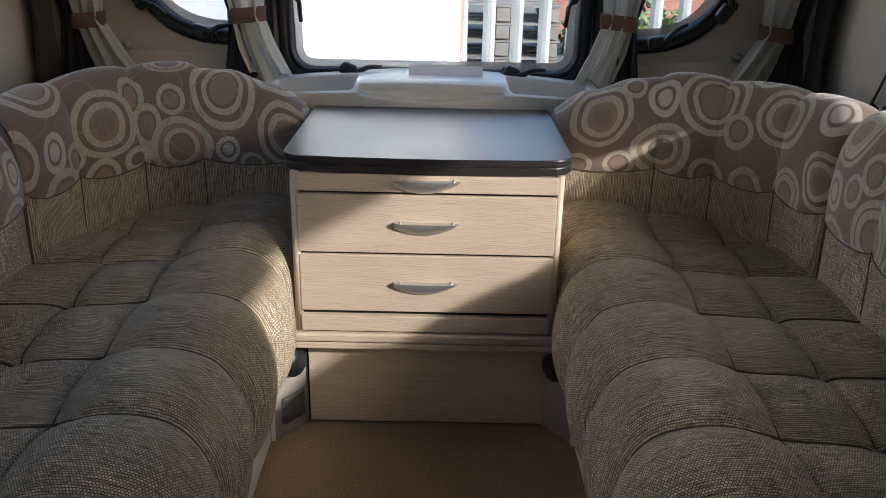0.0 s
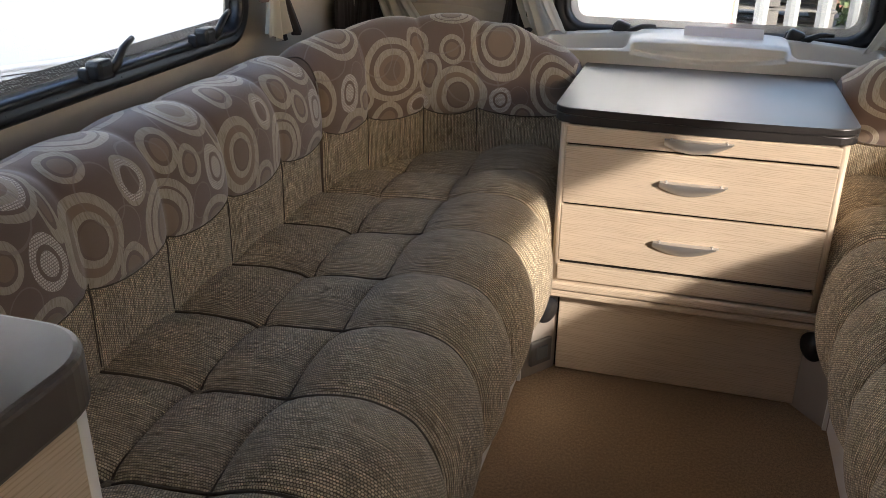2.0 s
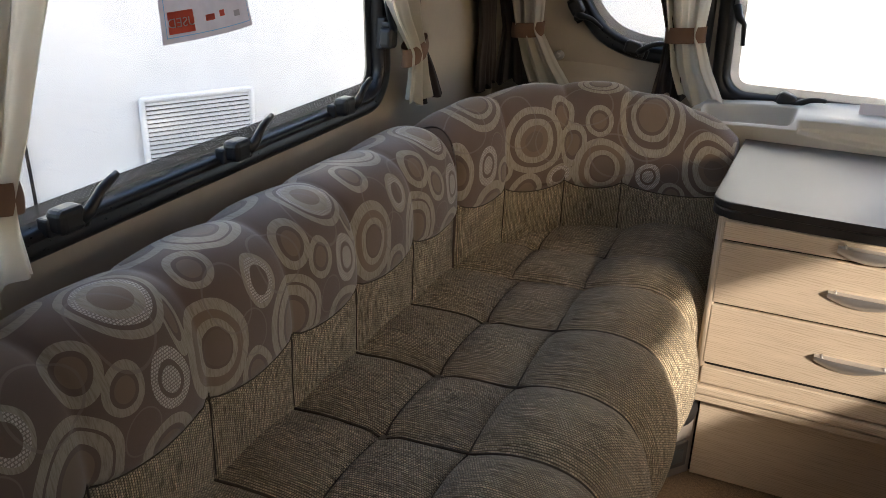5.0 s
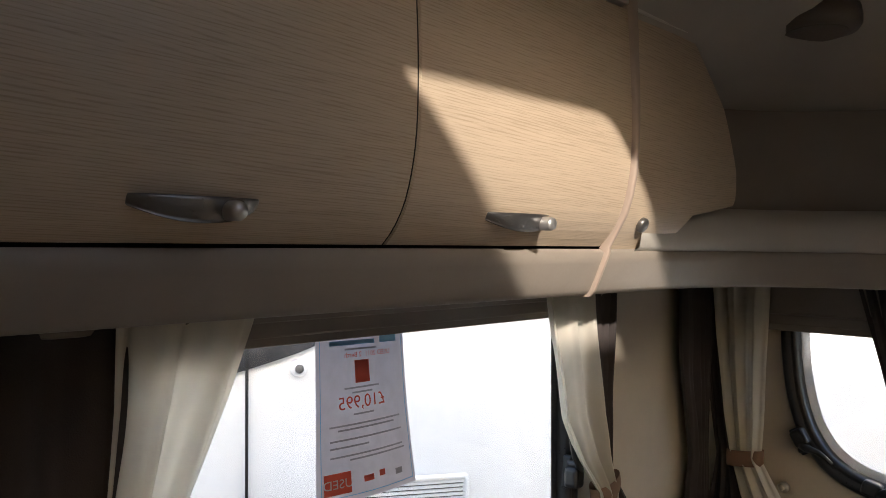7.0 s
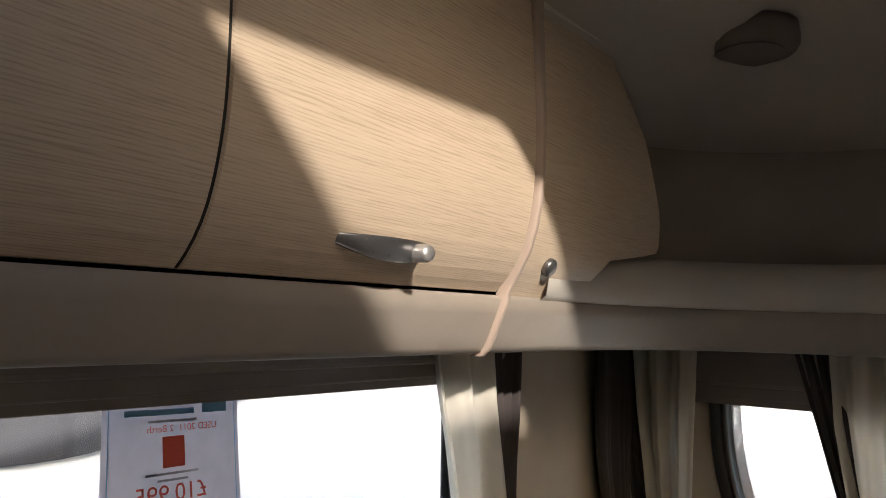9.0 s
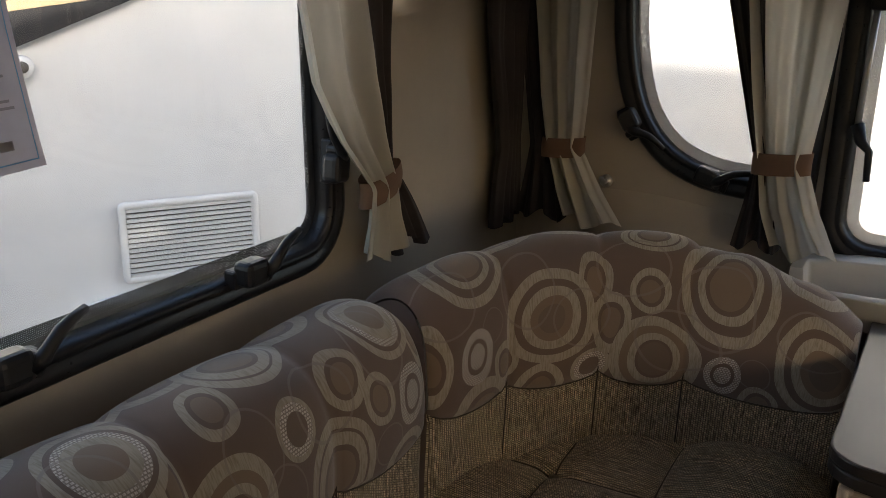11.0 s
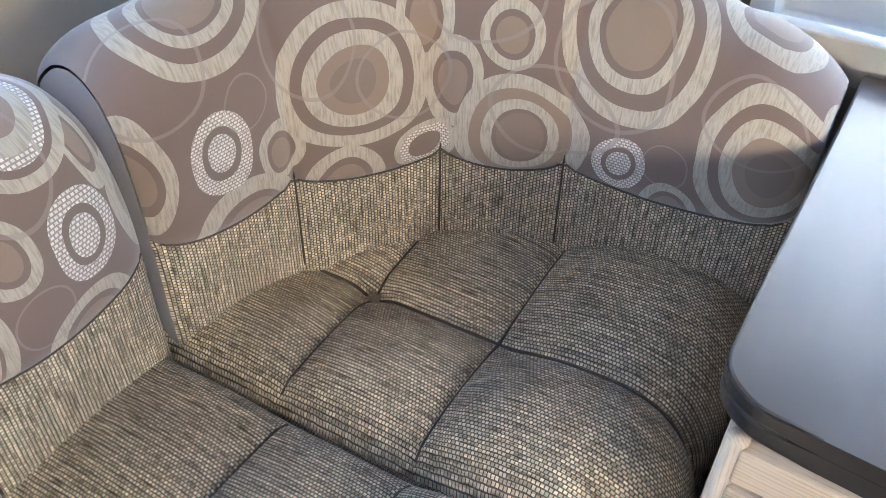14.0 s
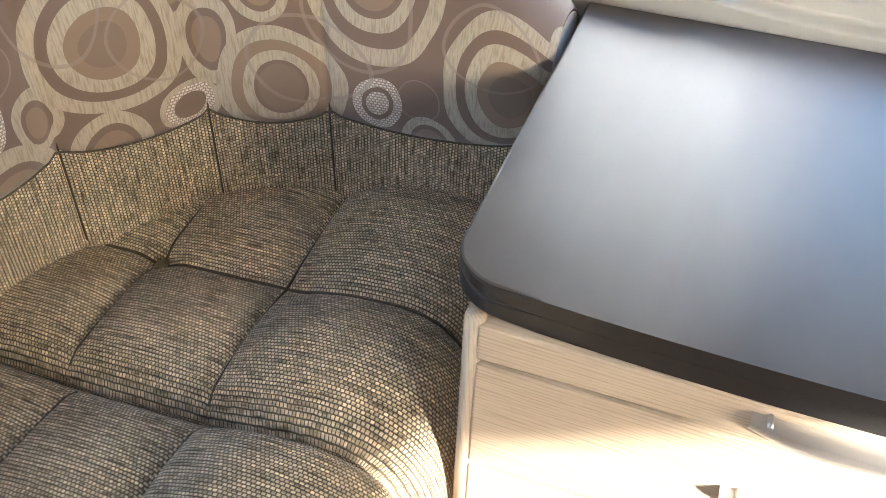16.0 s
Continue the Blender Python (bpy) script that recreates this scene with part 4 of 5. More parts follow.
def slab(name, z0, z1, grow, mat, parent):
    line = rounded([(CX - 0.320 - grow, 2.462 - grow, 0.045), (CX + 0.320 + grow, 2.462 - grow, 0.045), (CX + 0.318 + grow, 2.976, 0.004), (CX - 0.315 - grow, 2.976, 0.004)], 10)
    line = [Vector((p.x, p.y - 0.014 * max(0.0, 1 - ((p.x - CX) / 0.30) ** 2) * (1 if p.y < 2.6 else 0))) for p in line]
    # extra points along the bowed front
    dense = []
    for a, b in zip(line, line[1:] + line[:1]):
        dense.append(a)
        if (a - b).length > 0.4 and a.y < 2.6 and b.y < 2.6:
            for k in range(1, 16):
                q = a.lerp(b, k / 16)
                dense.append(Vector((q.x, 2.462 - grow - 0.014 * (1 - ((q.x - CX) / 0.30) ** 2))))
    bm = bmesh.new()
    vs = [bm.verts.new((p.x, p.y, z0)) for p in dense]
    f = bm.faces.new(vs)
    e = bmesh.ops.extrude_face_region(bm, geom=[f], use_keep_orig=True)
    for v in e["geom"]:
        if isinstance(v, bmesh.types.BMVert):
            v.co.z = z1
    rim = [ed for ed in bm.edges if abs(ed.verts[0].co.z - ed.verts[1].co.z) < 1e-6]
    bmesh.ops.bevel(bm, geom=rim, offset=0.003, segments=2, profile=0.5, affect="EDGES")
    ob = part(name, bm, mat, parent)
    ob.data.materials.append(M_RIM)
    for f in ob.data.polygons:
        if abs(f.normal.z) < 0.8:
            f.material_index = 1
    return ob


slab("upper_leaf", 0.6705, 0.6865, 0.0, M_TOP, ch)
slab("lower_leaf", 0.6505, 0.6690, -0.001, M_TOP, ch)

# angled plinths beside the lower drawer, each with a round vent; one has a switch
for s in (1, -1):
    pl = empty("corner_plinth", "taupe angled plinth beside the lower drawer", "plinth")
    a, b = Vector((CX - 0.284, 2.497, 0)), Vector((CX - 0.372, 2.385, 0))
    d = (b - a).normalized()
    nrm = Vector((-d.y, d.x, 0))
    if nrm.y > 0:
        nrm = -nrm
    def slant(bm, s=s):
        m = Matrix((( d.x, nrm.x, 0, a.x), (d.y, nrm.y, 0, a.y), (0, 0, 1, 0), (0, 0, 0, 1)))
        bmesh.ops.transform(bm, matrix=m, verts=bm.verts)
        if s < 0:
            for v in bm.verts:
                v.co = Vector(mirror_x(v.co))
        return bm
    part("board", slant(box_bm(0, 0.15, -0.016, 0, 0.0, 0.225)), M_PELMET, pl)
    part("vent_ring", slant(rod_bm([(0.045, -0.004, 0.18), (0.045, 0.012, 0.18)], 0.034, 20)), M_LATCH, pl, "black round heater outlet", True)
    if s > 0:
        sw = part("socket_plate", slant(box_bm(0.020, 0.088, 0, 0.010, 0.030, 0.098, 0.003)), M_GREY, pl, "dark grey socket plate")
        part("rocker", slant(box_bm(0.036, 0.072, 0.008, 0.015, 0.046, 0.082, 0.003)), M_GALV, sw)

# ---- sofas ----
SEAT = [(-0.90, 0.432), (-0.83, 0.438), (-0.76, 0.441), (-0.675, 0.441), (-0.60, 0.444), (-0.525, 0.450), (-0.49, 0.461), (-0.44, 0.471), (-0.385, 0.469), (-0.335, 0.450), (-0.302, 0.405), (-0.288, 0.345), (-0.294, 0.275), (-0.318, 0.218), (-0.350, 0.202)]
SEAT_CORNER = [(-0.90, 0.425), (-0.83, 0.432), (-0.76, 0.436), (-0.675, 0.438), (-0.60, 0.441), (-0.525, 0.446), (-0.49, 0.455), (-0.44, 0.464), (-0.385, 0.466), (-0.345, 0.452), (-0.316, 0.415), (-0.304, 0.360), (-0.306, 0.300), (-0.315, 0.250), (-0.335, 0.230)]
NS = 190


def seat_cushion(name, y0, y1, cuts, lines, s, label, profile):
    """A tufted cushion: cuts are the seams across, lines the two seams along."""
    top = empty(name, label, "cushion", "sofa cushions")
    seat_pts, seat_len = spline([(x, z, 0) for x, z in profile], NS)
    count = int((y1 - y0) / 0.0055)
    us = [y0 + (y1 - y0) * k / count for k in range(count + 1)]
    edge = [y0] + [c for c in cuts if y0 < c < y1] + [y1]
    cols = [p.x for p in seat_pts]
    l1 = min(range(NS // 2), key=lambda i: abs(cols[i] - lines[0]))
    l2 = min(range(NS // 2), key=lambda i: abs(cols[i] - lines[1]))
    runs = [0, l1, l2, NS - 1]
    nor = []
    for i in range(NS):
        t = seat_pts[min(NS - 1, i + 1)] - seat_pts[max(0, i - 1)]
        t.normalize()
        nor.append(Vector((-t.y, t.x)))
    def at(u, j):
        k = max(i for i in range(len(edge) - 1) if u >= edge[i] - 1e-9)
        k = min(k, len(edge) - 2)
        fu = (u - edge[k]) / (edge[k + 1] - edge[k])
        r = max(i for i in range(3) if j >= runs[i])
        fj = (j - runs[r]) / (runs[r + 1] - runs[r])
        a = max(0.0, math.sin(math.pi * fu))
        a = a ** 0.62
        b = max(0.0, math.sin(math.pi * fj)) if r < 2 else min(1.0, fj / 0.16)
        b = 0.30 + 0.70 * b ** 0.35
        amp = (0.024, 0.028, 0.033)[r]
        off = amp * a * b
        if r == 0 and fj < 0.4:
            off = amp * a * 0.9
        ends = min(u - y0, y1 - u)
        if ends < 0.03:
            off -= 0.018 * (1 - ends / 0.03) ** 2
        for c in edge[1:-1]:
            for li in (l1,):
                q = math.hypot(u - c, (j - li) * seat_len / NS)
                off -= 0.012 * math.exp(-(q / 0.020) ** 2)
        off += 0.0025 * noise.noise(Vector((u * 9, j * 0.065, s)))
        p, n = seat_pts[j], nor[j]
        x, z = p.x + n.x * off, p.y + n.y * off
        return side((x, u, z), s)
    vv, ff, uu = grid_of(at, us, list(range(NS)), uvfn=lambda u, j: (u, j * seat_len / NS), flip=(s > 0))
    mesh_of("cover", vv, ff, M_TWEED, top, uvs=[(q[1], q[0]) for q in uu], smooth=True)
    # end caps
    for u in (us[0], us[-1]):
        ring = [at(u, j) for j in range(NS)]
        low = side((-0.90, u, 0.20), s)
        mesh_of("end_panel", ring + [low], [tuple(range(NS + 1))], M_TWEED, top, uvs=[(p[0], p[2]) for p in ring] + [(0, 0)])
    # stitched piping along the seams
    for c in edge[1:-1]:
        pts = [Vector(at(c, j)) + Vector((nor[j].x * s, 0, nor[j].y)) * (0.0042 if y1 - y0 > 1 else 0.0026) for j in range(6, NS - 6, 3)]
        part("seam", rod_bm(pts, 0.0025 if y1 - y0 > 1 else 0.0017, 5), M_SEAM, top, smooth=True)
    for li in (l1, l2):
        pts = [Vector(at(u, li)) + Vector((0, 0, 0.0010)) for u in us[2:-2:3]]
        part("seam", rod_bm(pts, 0.0018, 5), M_SEAM, top, smooth=True)
    for c in edge[1:-1]:
        q = Vector(at(c, l1))
        bm = bmesh.new()
        bmesh.ops.create_uvsphere(bm, u_segments=12, v_segments=8, radius=0.010)
        for v in bm.verts:
            v.co = Vector((v.co.x, v.co.y, v.co.z * 0.6)) + q + Vector((0, 0, 0.003))
        part("button", bm, M_BUTTON, top, "cloth-covered button", True)
    return top


CUTS = [1.112, 1.325, 1.545, 1.756, 1.966, 2.195]
BACK = [(0.0, 0.40), (0.0, 0.46), (0.002, 0.52), (0.004, 0.585), (0.006, 0.64), (0.004, 0.70), (-0.006, 0.755), (-0.030, 0.798), (-0.065, 0.818), (-0.105, 0.815), (-0.150, 0.790), (-0.195, 0.740), (-0.215, 0.66)]
BACK_STRAIGHT = [(0.0, 0.40), (0.0, 0.46), (0.001, 0.52), (0.002, 0.585), (0.003, 0.63), (-0.001, 0.67), (-0.010, 0.705), (-0.028, 0.735), (-0.056, 0.755), (-0.090, 0.763), (-0.128, 0.759), (-0.163, 0.741), (-0.195, 0.695), (-0.205, 0.63)]
NB = 60


def backrest(name, line, seams, s, print_mat, ufn, label, profile, lift=None, depth=None):
    """A swept backrest: woven band below, printed cloth above with a scalloped join."""
    top = empty(name, label, "cushion", "sofa cushions")
    back_pts, back_len = spline([(o, z, 0) for o, z in profile], NB)
    z_of = [p.y for p in back_pts]
    n = len(line)
    run = [0.0]
    for a, b in zip(line, line[1:]):
        run.append(run[-1] + (b - a).length)
    edge = [0.0] + [q for q in seams if 0.02 < q < run[-1] - 0.02] + [run[-1]]
    def section(r):
        k = min(max(i for i in range(len(edge) - 1) if r >= edge[i] - 1e-9), len(edge) - 2)
        return (r - edge[k]) / (edge[k + 1] - edge[k])
    def at(u, f, proud):
        """f: place along the profile from 0 to 1."""
        jf = f * (NB - 1)
        j = min(NB - 2, int(jf))
        q = back_pts[j].lerp(back_pts[j + 1], jf - j)
        t = back_pts[min(NB - 1, j + 2)] - back_pts[max(0, j - 1)]
        t.normalize()
        nx, nz = t.y, -t.x
        puff = 0.024 * max(0.0, math.sin(math.pi * section(run[u]))) ** 0.42 - 0.010
        puff *= 1.0 - 0.5 * max(0.0, min(1.0, (f - 0.45) / 0.3))
        puff *= 0.55 if q.y < 0.58 and f < 0.5 else 1.0
        ends = min(run[u], run[-1] - run[u])
        if ends < 0.05:
            puff -= (0.010 + 0.008 * min(1.0, max(0.0, (f - 0.3) / 0.3))) * (1 - ends / 0.05) ** 2
        puff += proud + 0.002 * noise.noise(Vector((run[u] * 11, f * 9, s * 3)))
        o, z = q.x + nx * puff, q.y + nz * puff
        if lift:
            z = z if z < 0.585 else 0.585 + (z - 0.585) * lerp_table(run[u], lift)
        if depth:
            o *= lerp_table(run[u], depth)
        p = line[u]
        d = (line[min(n - 1, u + 1)] - line[max(0, u - 1)]).normalized()
        return side((min(p.x + d.y * o, -0.299), p.y - d.x * o, z), s)
    def join(u):
        return 0.585 - 0.020 * max(0.0, math.sin(math.pi * section(run[u]))) ** 0.6 + 0.004
    def f_of(z):
        for j in range(NB - 1):
            if z_of[j + 1] >= z:
                return (j + (z - z_of[j]) / (z_of[j + 1] - z_of[j])) / (NB - 1)
        return 0.5
    fj = [f_of(join(u)) for u in range(n)]
    us = list(range(n))
    vs = [k / 14 for k in range(15)]
    vv, ff, uu = grid_of(lambda u, v: at(u, fj[u] * v, -0.004 * v ** 6), us, vs, uvfn=lambda u, v: (fj[u] * v * back_len, run[u]), flip=(s > 0))
    mesh_of("woven_band", vv, ff, M_TWEED, top, uvs=uu, smooth=True, label="brown tweed band")
    vs = [k / 40 for k in range(41)]
    vv, ff, uu = grid_of(lambda u, v: at(u, fj[u] + (1 - fj[u]) * v, 0.004 * (1 - (1 - min(1, v / 0.04)) ** 2)), us, vs,
                         uvfn=lambda u, v: (ufn(run[u]), 0.40 + (fj[u] + (1 - fj[u]) * v) * back_len), flip=(s > 0))
    mesh_of("printed_cover", vv, ff, print_mat, top, uvs=uu, smooth=True, label="brown cloth printed with beige rings")
    for u in (0, n - 1):
        ring = [at(u, k / 40, 0) for k in range(41)]
        mesh_of("end_cap", ring, [tuple(range(41))], print_mat, top, uvs=[(q[0] + q[1], q[2]) for q in ring])
    pts = [Vector(at(u, fj[u], 0.001)) for u in us[1:-1:2]]
    part("join_piping", rod_bm(pts, 0.0014, 5), M_SEAM, top, smooth=True)
    for q in edge[1:-1]:
        u = min(us, key=lambda i: abs(run[i] - q))
        pts = [Vector(at(u, 0.08 + 0.72 * k / 40, 0.0018)) for k in range(41)]
        part("seam", rod_bm(pts, 0.0013, 5), M_THREAD, top, smooth=True)
    return top


CORNER_LINE = [(-0.838, 2.432), (-0.826, 2.50), (-0.795, 2.592), (-0.742, 2.675), (-0.680, 2.733), (-0.610, 2.766), (-0.535, 2.785), (-0.455, 2.799), (-0.375, 2.806), (-0.300, 2.808)]
for s in (1, -1):
    seat_cushion("seat_cushion", 1.055, 2.418, CUTS, (-0.675, -0.525), s, "long tufted brown tweed seat cushion with a rolled front", SEAT)
    seat_cushion("corner_seat_cushion", 2.426, 2.86, [2.61], (-0.705, -0.535), s, "tufted brown tweed corner seat cushion against the chest", SEAT_CORNER)
    line = [Vector((-0.842, 1.055 + (2.424 - 1.055) * k / 200, 0)) for k in range(201)]
    backrest("backrest_cushion", line, [q - 1.055 for q in CUTS], s, M_STRAIGHT, lambda r: r + 1.055 - 1.994, "long backrest cushion in ring-printed brown cloth over tweed", BACK_STRAIGHT if s > 0 else BACK)
    cl, clen = spline([(x, y, 0) for x, y in CORNER_LINE], 150)
    backrest("corner_backrest_cushion", cl, [0.168, 0.345, 0.487], s, M_CORNER if s > 0 else M_CORNER_RIGHT, lambda r: r, "curved corner backrest cushion in ring-printed brown cloth", BACK,
             lift=[(0, 0.82 if s > 0 else 0.97), (0.15, 0.90 if s > 0 else 0.97), (0.3, 0.95), (0.45, 0.96), (0.55, 0.87), (0.65, 0.72), (0.75, 0.55)], depth=[(0, 0.9), (0.08, 0.8), (0.5, 0.8), (0.75, 0.95)])
    b = box_bm(-1.07, -0.340, 1.055, 2.40, 0.0, 0.235)
    b2 = box_bm(-1.07, -0.330, 2.40, 3.19, 0.0, 0.25)
    bb = joined(b, b2)
    if s < 0:
        for v in bb.verts:
            v.co = Vector(mirror_x(v.co))
    tagged(part("sofa_base", bb, M_CREAM), "cream boxed sofa base under the seat cushions", "sofa base")

# ---- near cabinet with a dark top ----
for s in (1,):
    nc = empty("side_cabinet", "pale ash side cabinet with a dark rounded top", "cabinet")
    part("body", box_bm(LW + 0.003, -0.427, 0.30, 1.035, 0.0, 0.806, 0.002), M_WOODZ, nc)
    part("edge_post", rod_bm([(-0.431, 1.031, 0.0), (-0.431, 1.031, 0.806)], 0.010, 12), M_CREAM, nc, smooth=True)
    part("drawer_front", box_bm(-0.426, -0.409, 0.33, 1.012, 0.665, 0.800, 0.002), M_WOODY, nc)
    part("door", box_bm(-0.426, -0.409, 0.33, 1.012, 0.05, 0.658, 0.002), M_WOODY, nc)
    line = rounded([(LW + 0.003, 0.28, 0.0), (-0.395, 0.28, 0.0), (-0.395, 1.052, 0.06), (LW + 0.003, 1.052, 0.0)], 10)
    bm = bmesh.new()
    f = bm.faces.new([bm.verts.new((p.x, p.y, 0.807)) for p in line])
    e = bmesh.ops.extrude_face_region(bm, geom=[f], use_keep_orig=True)
    for v in e["geom"]:
        if isinstance(v, bmesh.types.BMVert):
            v.co.z = 0.852
    rim = [ed for ed in bm.edges if abs(ed.verts[0].co.z - ed.verts[1].co.z) < 1e-6]
    bmesh.ops.bevel(bm, geom=rim, offset=0.006, segments=3, profile=0.5, affect="EDGES")
    part("top", bm, M_TOP, nc, "charcoal laminate top")

# ---- front shelf between the sofas ----
sh = empty("front_shelf", "cream moulded shelf below the front window", "shelf")
def shelf_top(u, v):
    """u: across, v: from the table to the wall."""
    x = CX + 0.47 * u
    a = abs(u)
    back_z = 0.754 - 0.030 * a ** 2
    rim_z = 0.728 - 0.022 * a ** 2
    mid = 1 - max(0.0, min(1.0, (a - 0.44) / 0.05))
    mid = mid * mid * (3 - 2 * mid)
    if v < 0.35:
        f = v / 0.35
        z = 0.655 + (rim_z - 0.655) * f
        y = 2.984 - 0.020 * f ** 2 + 0.03 * a ** 2
        dip = 0.716 - 0.016 * (1 - (a / 0.42) ** 2)
        if a < 0.42 and z > dip:
            y += 0.030 * min(1.0, (z - dip) / 0.006)
    elif v < 0.55:
        f = (v - 0.35) / 0.20
        hump = math.sin(math.pi / 2 * f)
        y = 2.964 + 0.03 * a ** 2 + 0.08 * f
        if a < 0.42:
            y += 0.030 * max(0.0, 1 - f / 0.5)
        z = rim_z + (back_z - rim_z) * hump * mid - 0.040 * min(1.0, max(0.0, (f - 0.35) / 0.15)) * (1 - mid) + 0.004 * math.sin(math.pi * min(1, f / 0.35)) * (1 - mid)
    else:
        f = (v - 0.55) / 0.45
        y = 3.044 + 0.03 * a ** 2 + (0.162 - 0.03 * a ** 2) * f
        tray = rim_z - 0.040 + (back_z - rim_z + 0.040) * max(0.0, min(1.0, (f - 0.40) / 0.12))
        if a > 0.93:
            tray = tray + (back_z - tray) * min(1.0, (a - 0.93) / 0.02)
        z = back_z * mid + tray * (1 - mid)
    return (x, y, z)
for nm, v0, v1 in (("front_face", 0, 32), ("raised_rim", 32, 50), ("tray_floor", 50, 90)):
    vv, ff, _ = grid_of(shelf_top, [k / 120 - 1 for k in range(241)], [k / 90 for k in range(v0, v1 + 1)])
    mesh_of(nm, vv, ff, M_CREAM, sh, smooth=True)
tagged(part("paper_sheet", turned(box_bm(-0.105, 0.105, -0.0008, 0.0008, 0, 0.030), Matrix.Translation((0.06, 3.10, 0.751)) @ Matrix.Rotation(radians(-25), 4, "X")), M_PAPERPALE), "white paper sheet leaning on the front shelf", "paper")


# ---- curtains ----
def cloth(name, rows, place, mat, parent, folds, depth, seed, label=""):
    """A hanging sheet; rows: (z, near edge, far edge) from the top down; place maps (a, z, out) into the world."""
    zs = [r[0] for r in rows]
    up = [(-r[0], r[1]) for r in rows]
    dn = [(-r[0], r[2]) for r in rows]
    nu, nv = 90, 60
    def at(u, v):
        z = zs[0] + (zs[-1] - zs[0]) * v
        a, b = lerp_straight(-z, up), lerp_straight(-z, dn)
        ph = seed + 1.1 * math.sin(3 * u + seed)
        amp = depth * (0.35 + 0.65 * min(1, abs(b - a) / 0.15))
        o = amp * math.sin(2 * math.pi * folds * u + ph) + 0.3 * amp * math.sin(2 * math.pi * folds * 2.3 * u + 2 * ph + 2 * v)
        o += 0.006 * noise.noise(Vector((u * 5, v * 4, seed)))
        hem = 0.012 * math.sin(2 * math.pi * folds * 0.5 * u + seed) * max(0, v - 0.9) * 10
        return place(a + (b - a) * u, z + hem, o)
    vv, ff, uu = grid_of(at, [k / nu for k in range(nu + 1)], [k / nv for k in range(nv + 1)], uvfn=lambda u, v: (u * 0.4, v * 0.6))
    return mesh_of(name, vv, ff, mat, parent, uvs=uu, smooth=True, label=label)


def tieback(z, a, b, tilt, place, parent, high=0.042):
    """A band round the gathered cloth."""
    mid, half_w = (a + b) / 2, abs(b - a) / 2 + 0.001
    def at(u, v):
        ang = 2 * math.pi * u
        w = math.cos(ang) * half_w
        return place(mid + w, z + high * (v - 0.5) + tilt * w, math.sin(ang) * 0.024 + 0.004 * math.sin(math.pi * v))
    vv, ff, uu = grid_of(at, [k / 32 for k in range(33)], [k / 6 for k in range(7)])
    mesh_of("tieback", vv, ff, M_TAN, parent, smooth=True, label="tan cloth tieback")


def curtain(place, cream, dark, tie, label, seed):
    t = empty("curtain", label, "curtain", "curtains")
    cloth("cream_panel", cream, lambda a, z, o: place(a, z, o + 0.012), M_CURTAIN, t, 2.7, 0.015, seed, "cream sheer curtain cloth")
    cloth("dark_panel", dark, lambda a, z, o: place(a, z, o - 0.008), M_LINING, t, 3.2, 0.010, seed + 2, "dark brown curtain cloth")
    tieback(*tie, place, t)


def wall_l(a, z, o):
    return (-1.018 + o, a, z)


def wall_r(a, z, o):
    return (2 * CX + 1.018 - o, a, z)


def wall_f(a, z, o):
    return (a, 3.135 - o, z)


def wall_fm(a, z, o):
    return (2 * CX - a, 3.135 - o, z)


for pl, sd in ((wall_l, 0.4), (wall_r, 1.4)):
    # unseen right curtain is widened to block sun from the corner cushion
    more = 0.0 if pl is wall_l else 0.26
    curtain(pl, [(1.36, 2.285 - more, 2.485), (1.25, 2.31 - more, 2.50), (1.08, 2.36 - more, 2.53), (0.99, 2.42 - more * 0.7, 2.555), (0.905, 2.505, 2.585), (0.85, 2.50, 2.60), (0.785, 2.485, 2.63)],
            [(1.365, 2.475, 2.59), (1.08, 2.515, 2.585), (0.93, 2.545, 2.595), (0.86, 2.56, 2.65), (0.775, 2.58, 2.71)], (0.905, 2.50, 2.598, 0.25), "cream and dark brown curtain tied back beside the side window", sd)
    # right: moved back to admit sun; left: dark cloth widened over dim wall
    back_by, wide = (0.0, 0.22) if pl is wall_l else (0.40, 0.0)
    pl = (lambda a, z, o, f=pl, q=back_by: f(a - q, z, o))
    curtain(pl, [(1.36, 1.41, 1.63), (1.24, 1.41, 1.585), (1.08, 1.40, 1.51), (0.97, 1.385, 1.465), (0.90, 1.36, 1.43), (0.85, 1.34, 1.43), (0.785, 1.32, 1.44)],
            [(1.365, 1.29 - wide, 1.41 + wide / 4), (1.08, 1.33 - wide, 1.40 + wide / 4), (0.93, 1.345 - wide, 1.395 + wide / 8), (0.86, 1.30 - wide, 1.38), (0.775, 1.25 - wide, 1.37)], (0.905, 1.35, 1.44, -0.25), "cream and dark brown curtain tied back beside the side window", sd + 0.7)
for pl, sd in ((wall_f, 0.9), (wall_fm, 2.2)):
    curtain(pl, [(1.375, -1.035, -0.885), (1.20, -1.02, -0.89), (1.0, -0.995, -0.895), (0.885, -0.975, -0.90), (0.80, -0.95, -0.85), (0.725, -0.925, -0.80)],
            [(1.375, -1.075, -1.02), (1.1, -1.06, -0.99), (0.88, -1.025, -0.965), (0.72, -1.05, -0.93)], (0.882, -0.992, -0.895, 0.1), "cream and dark brown curtain tied back in the front corner", sd)
    curtain(pl, [(1.36, -0.605, -0.425), (1.2, -0.595, -0.43), (1.05, -0.57, -0.44), (0.905, -0.54, -0.452), (0.82, -0.525, -0.42), (0.735, -0.495, -0.375)],
            [(1.36, -0.682, -0.59), (1.15, -0.622, -0.56), (0.905, -0.552, -0.515), (0.82, -0.56, -0.49), (0.73, -0.575, -0.475)], (0.905, -0.552, -0.446, 0.1), "cream and dark brown curtain tied back between the front windows", sd + 0.5)

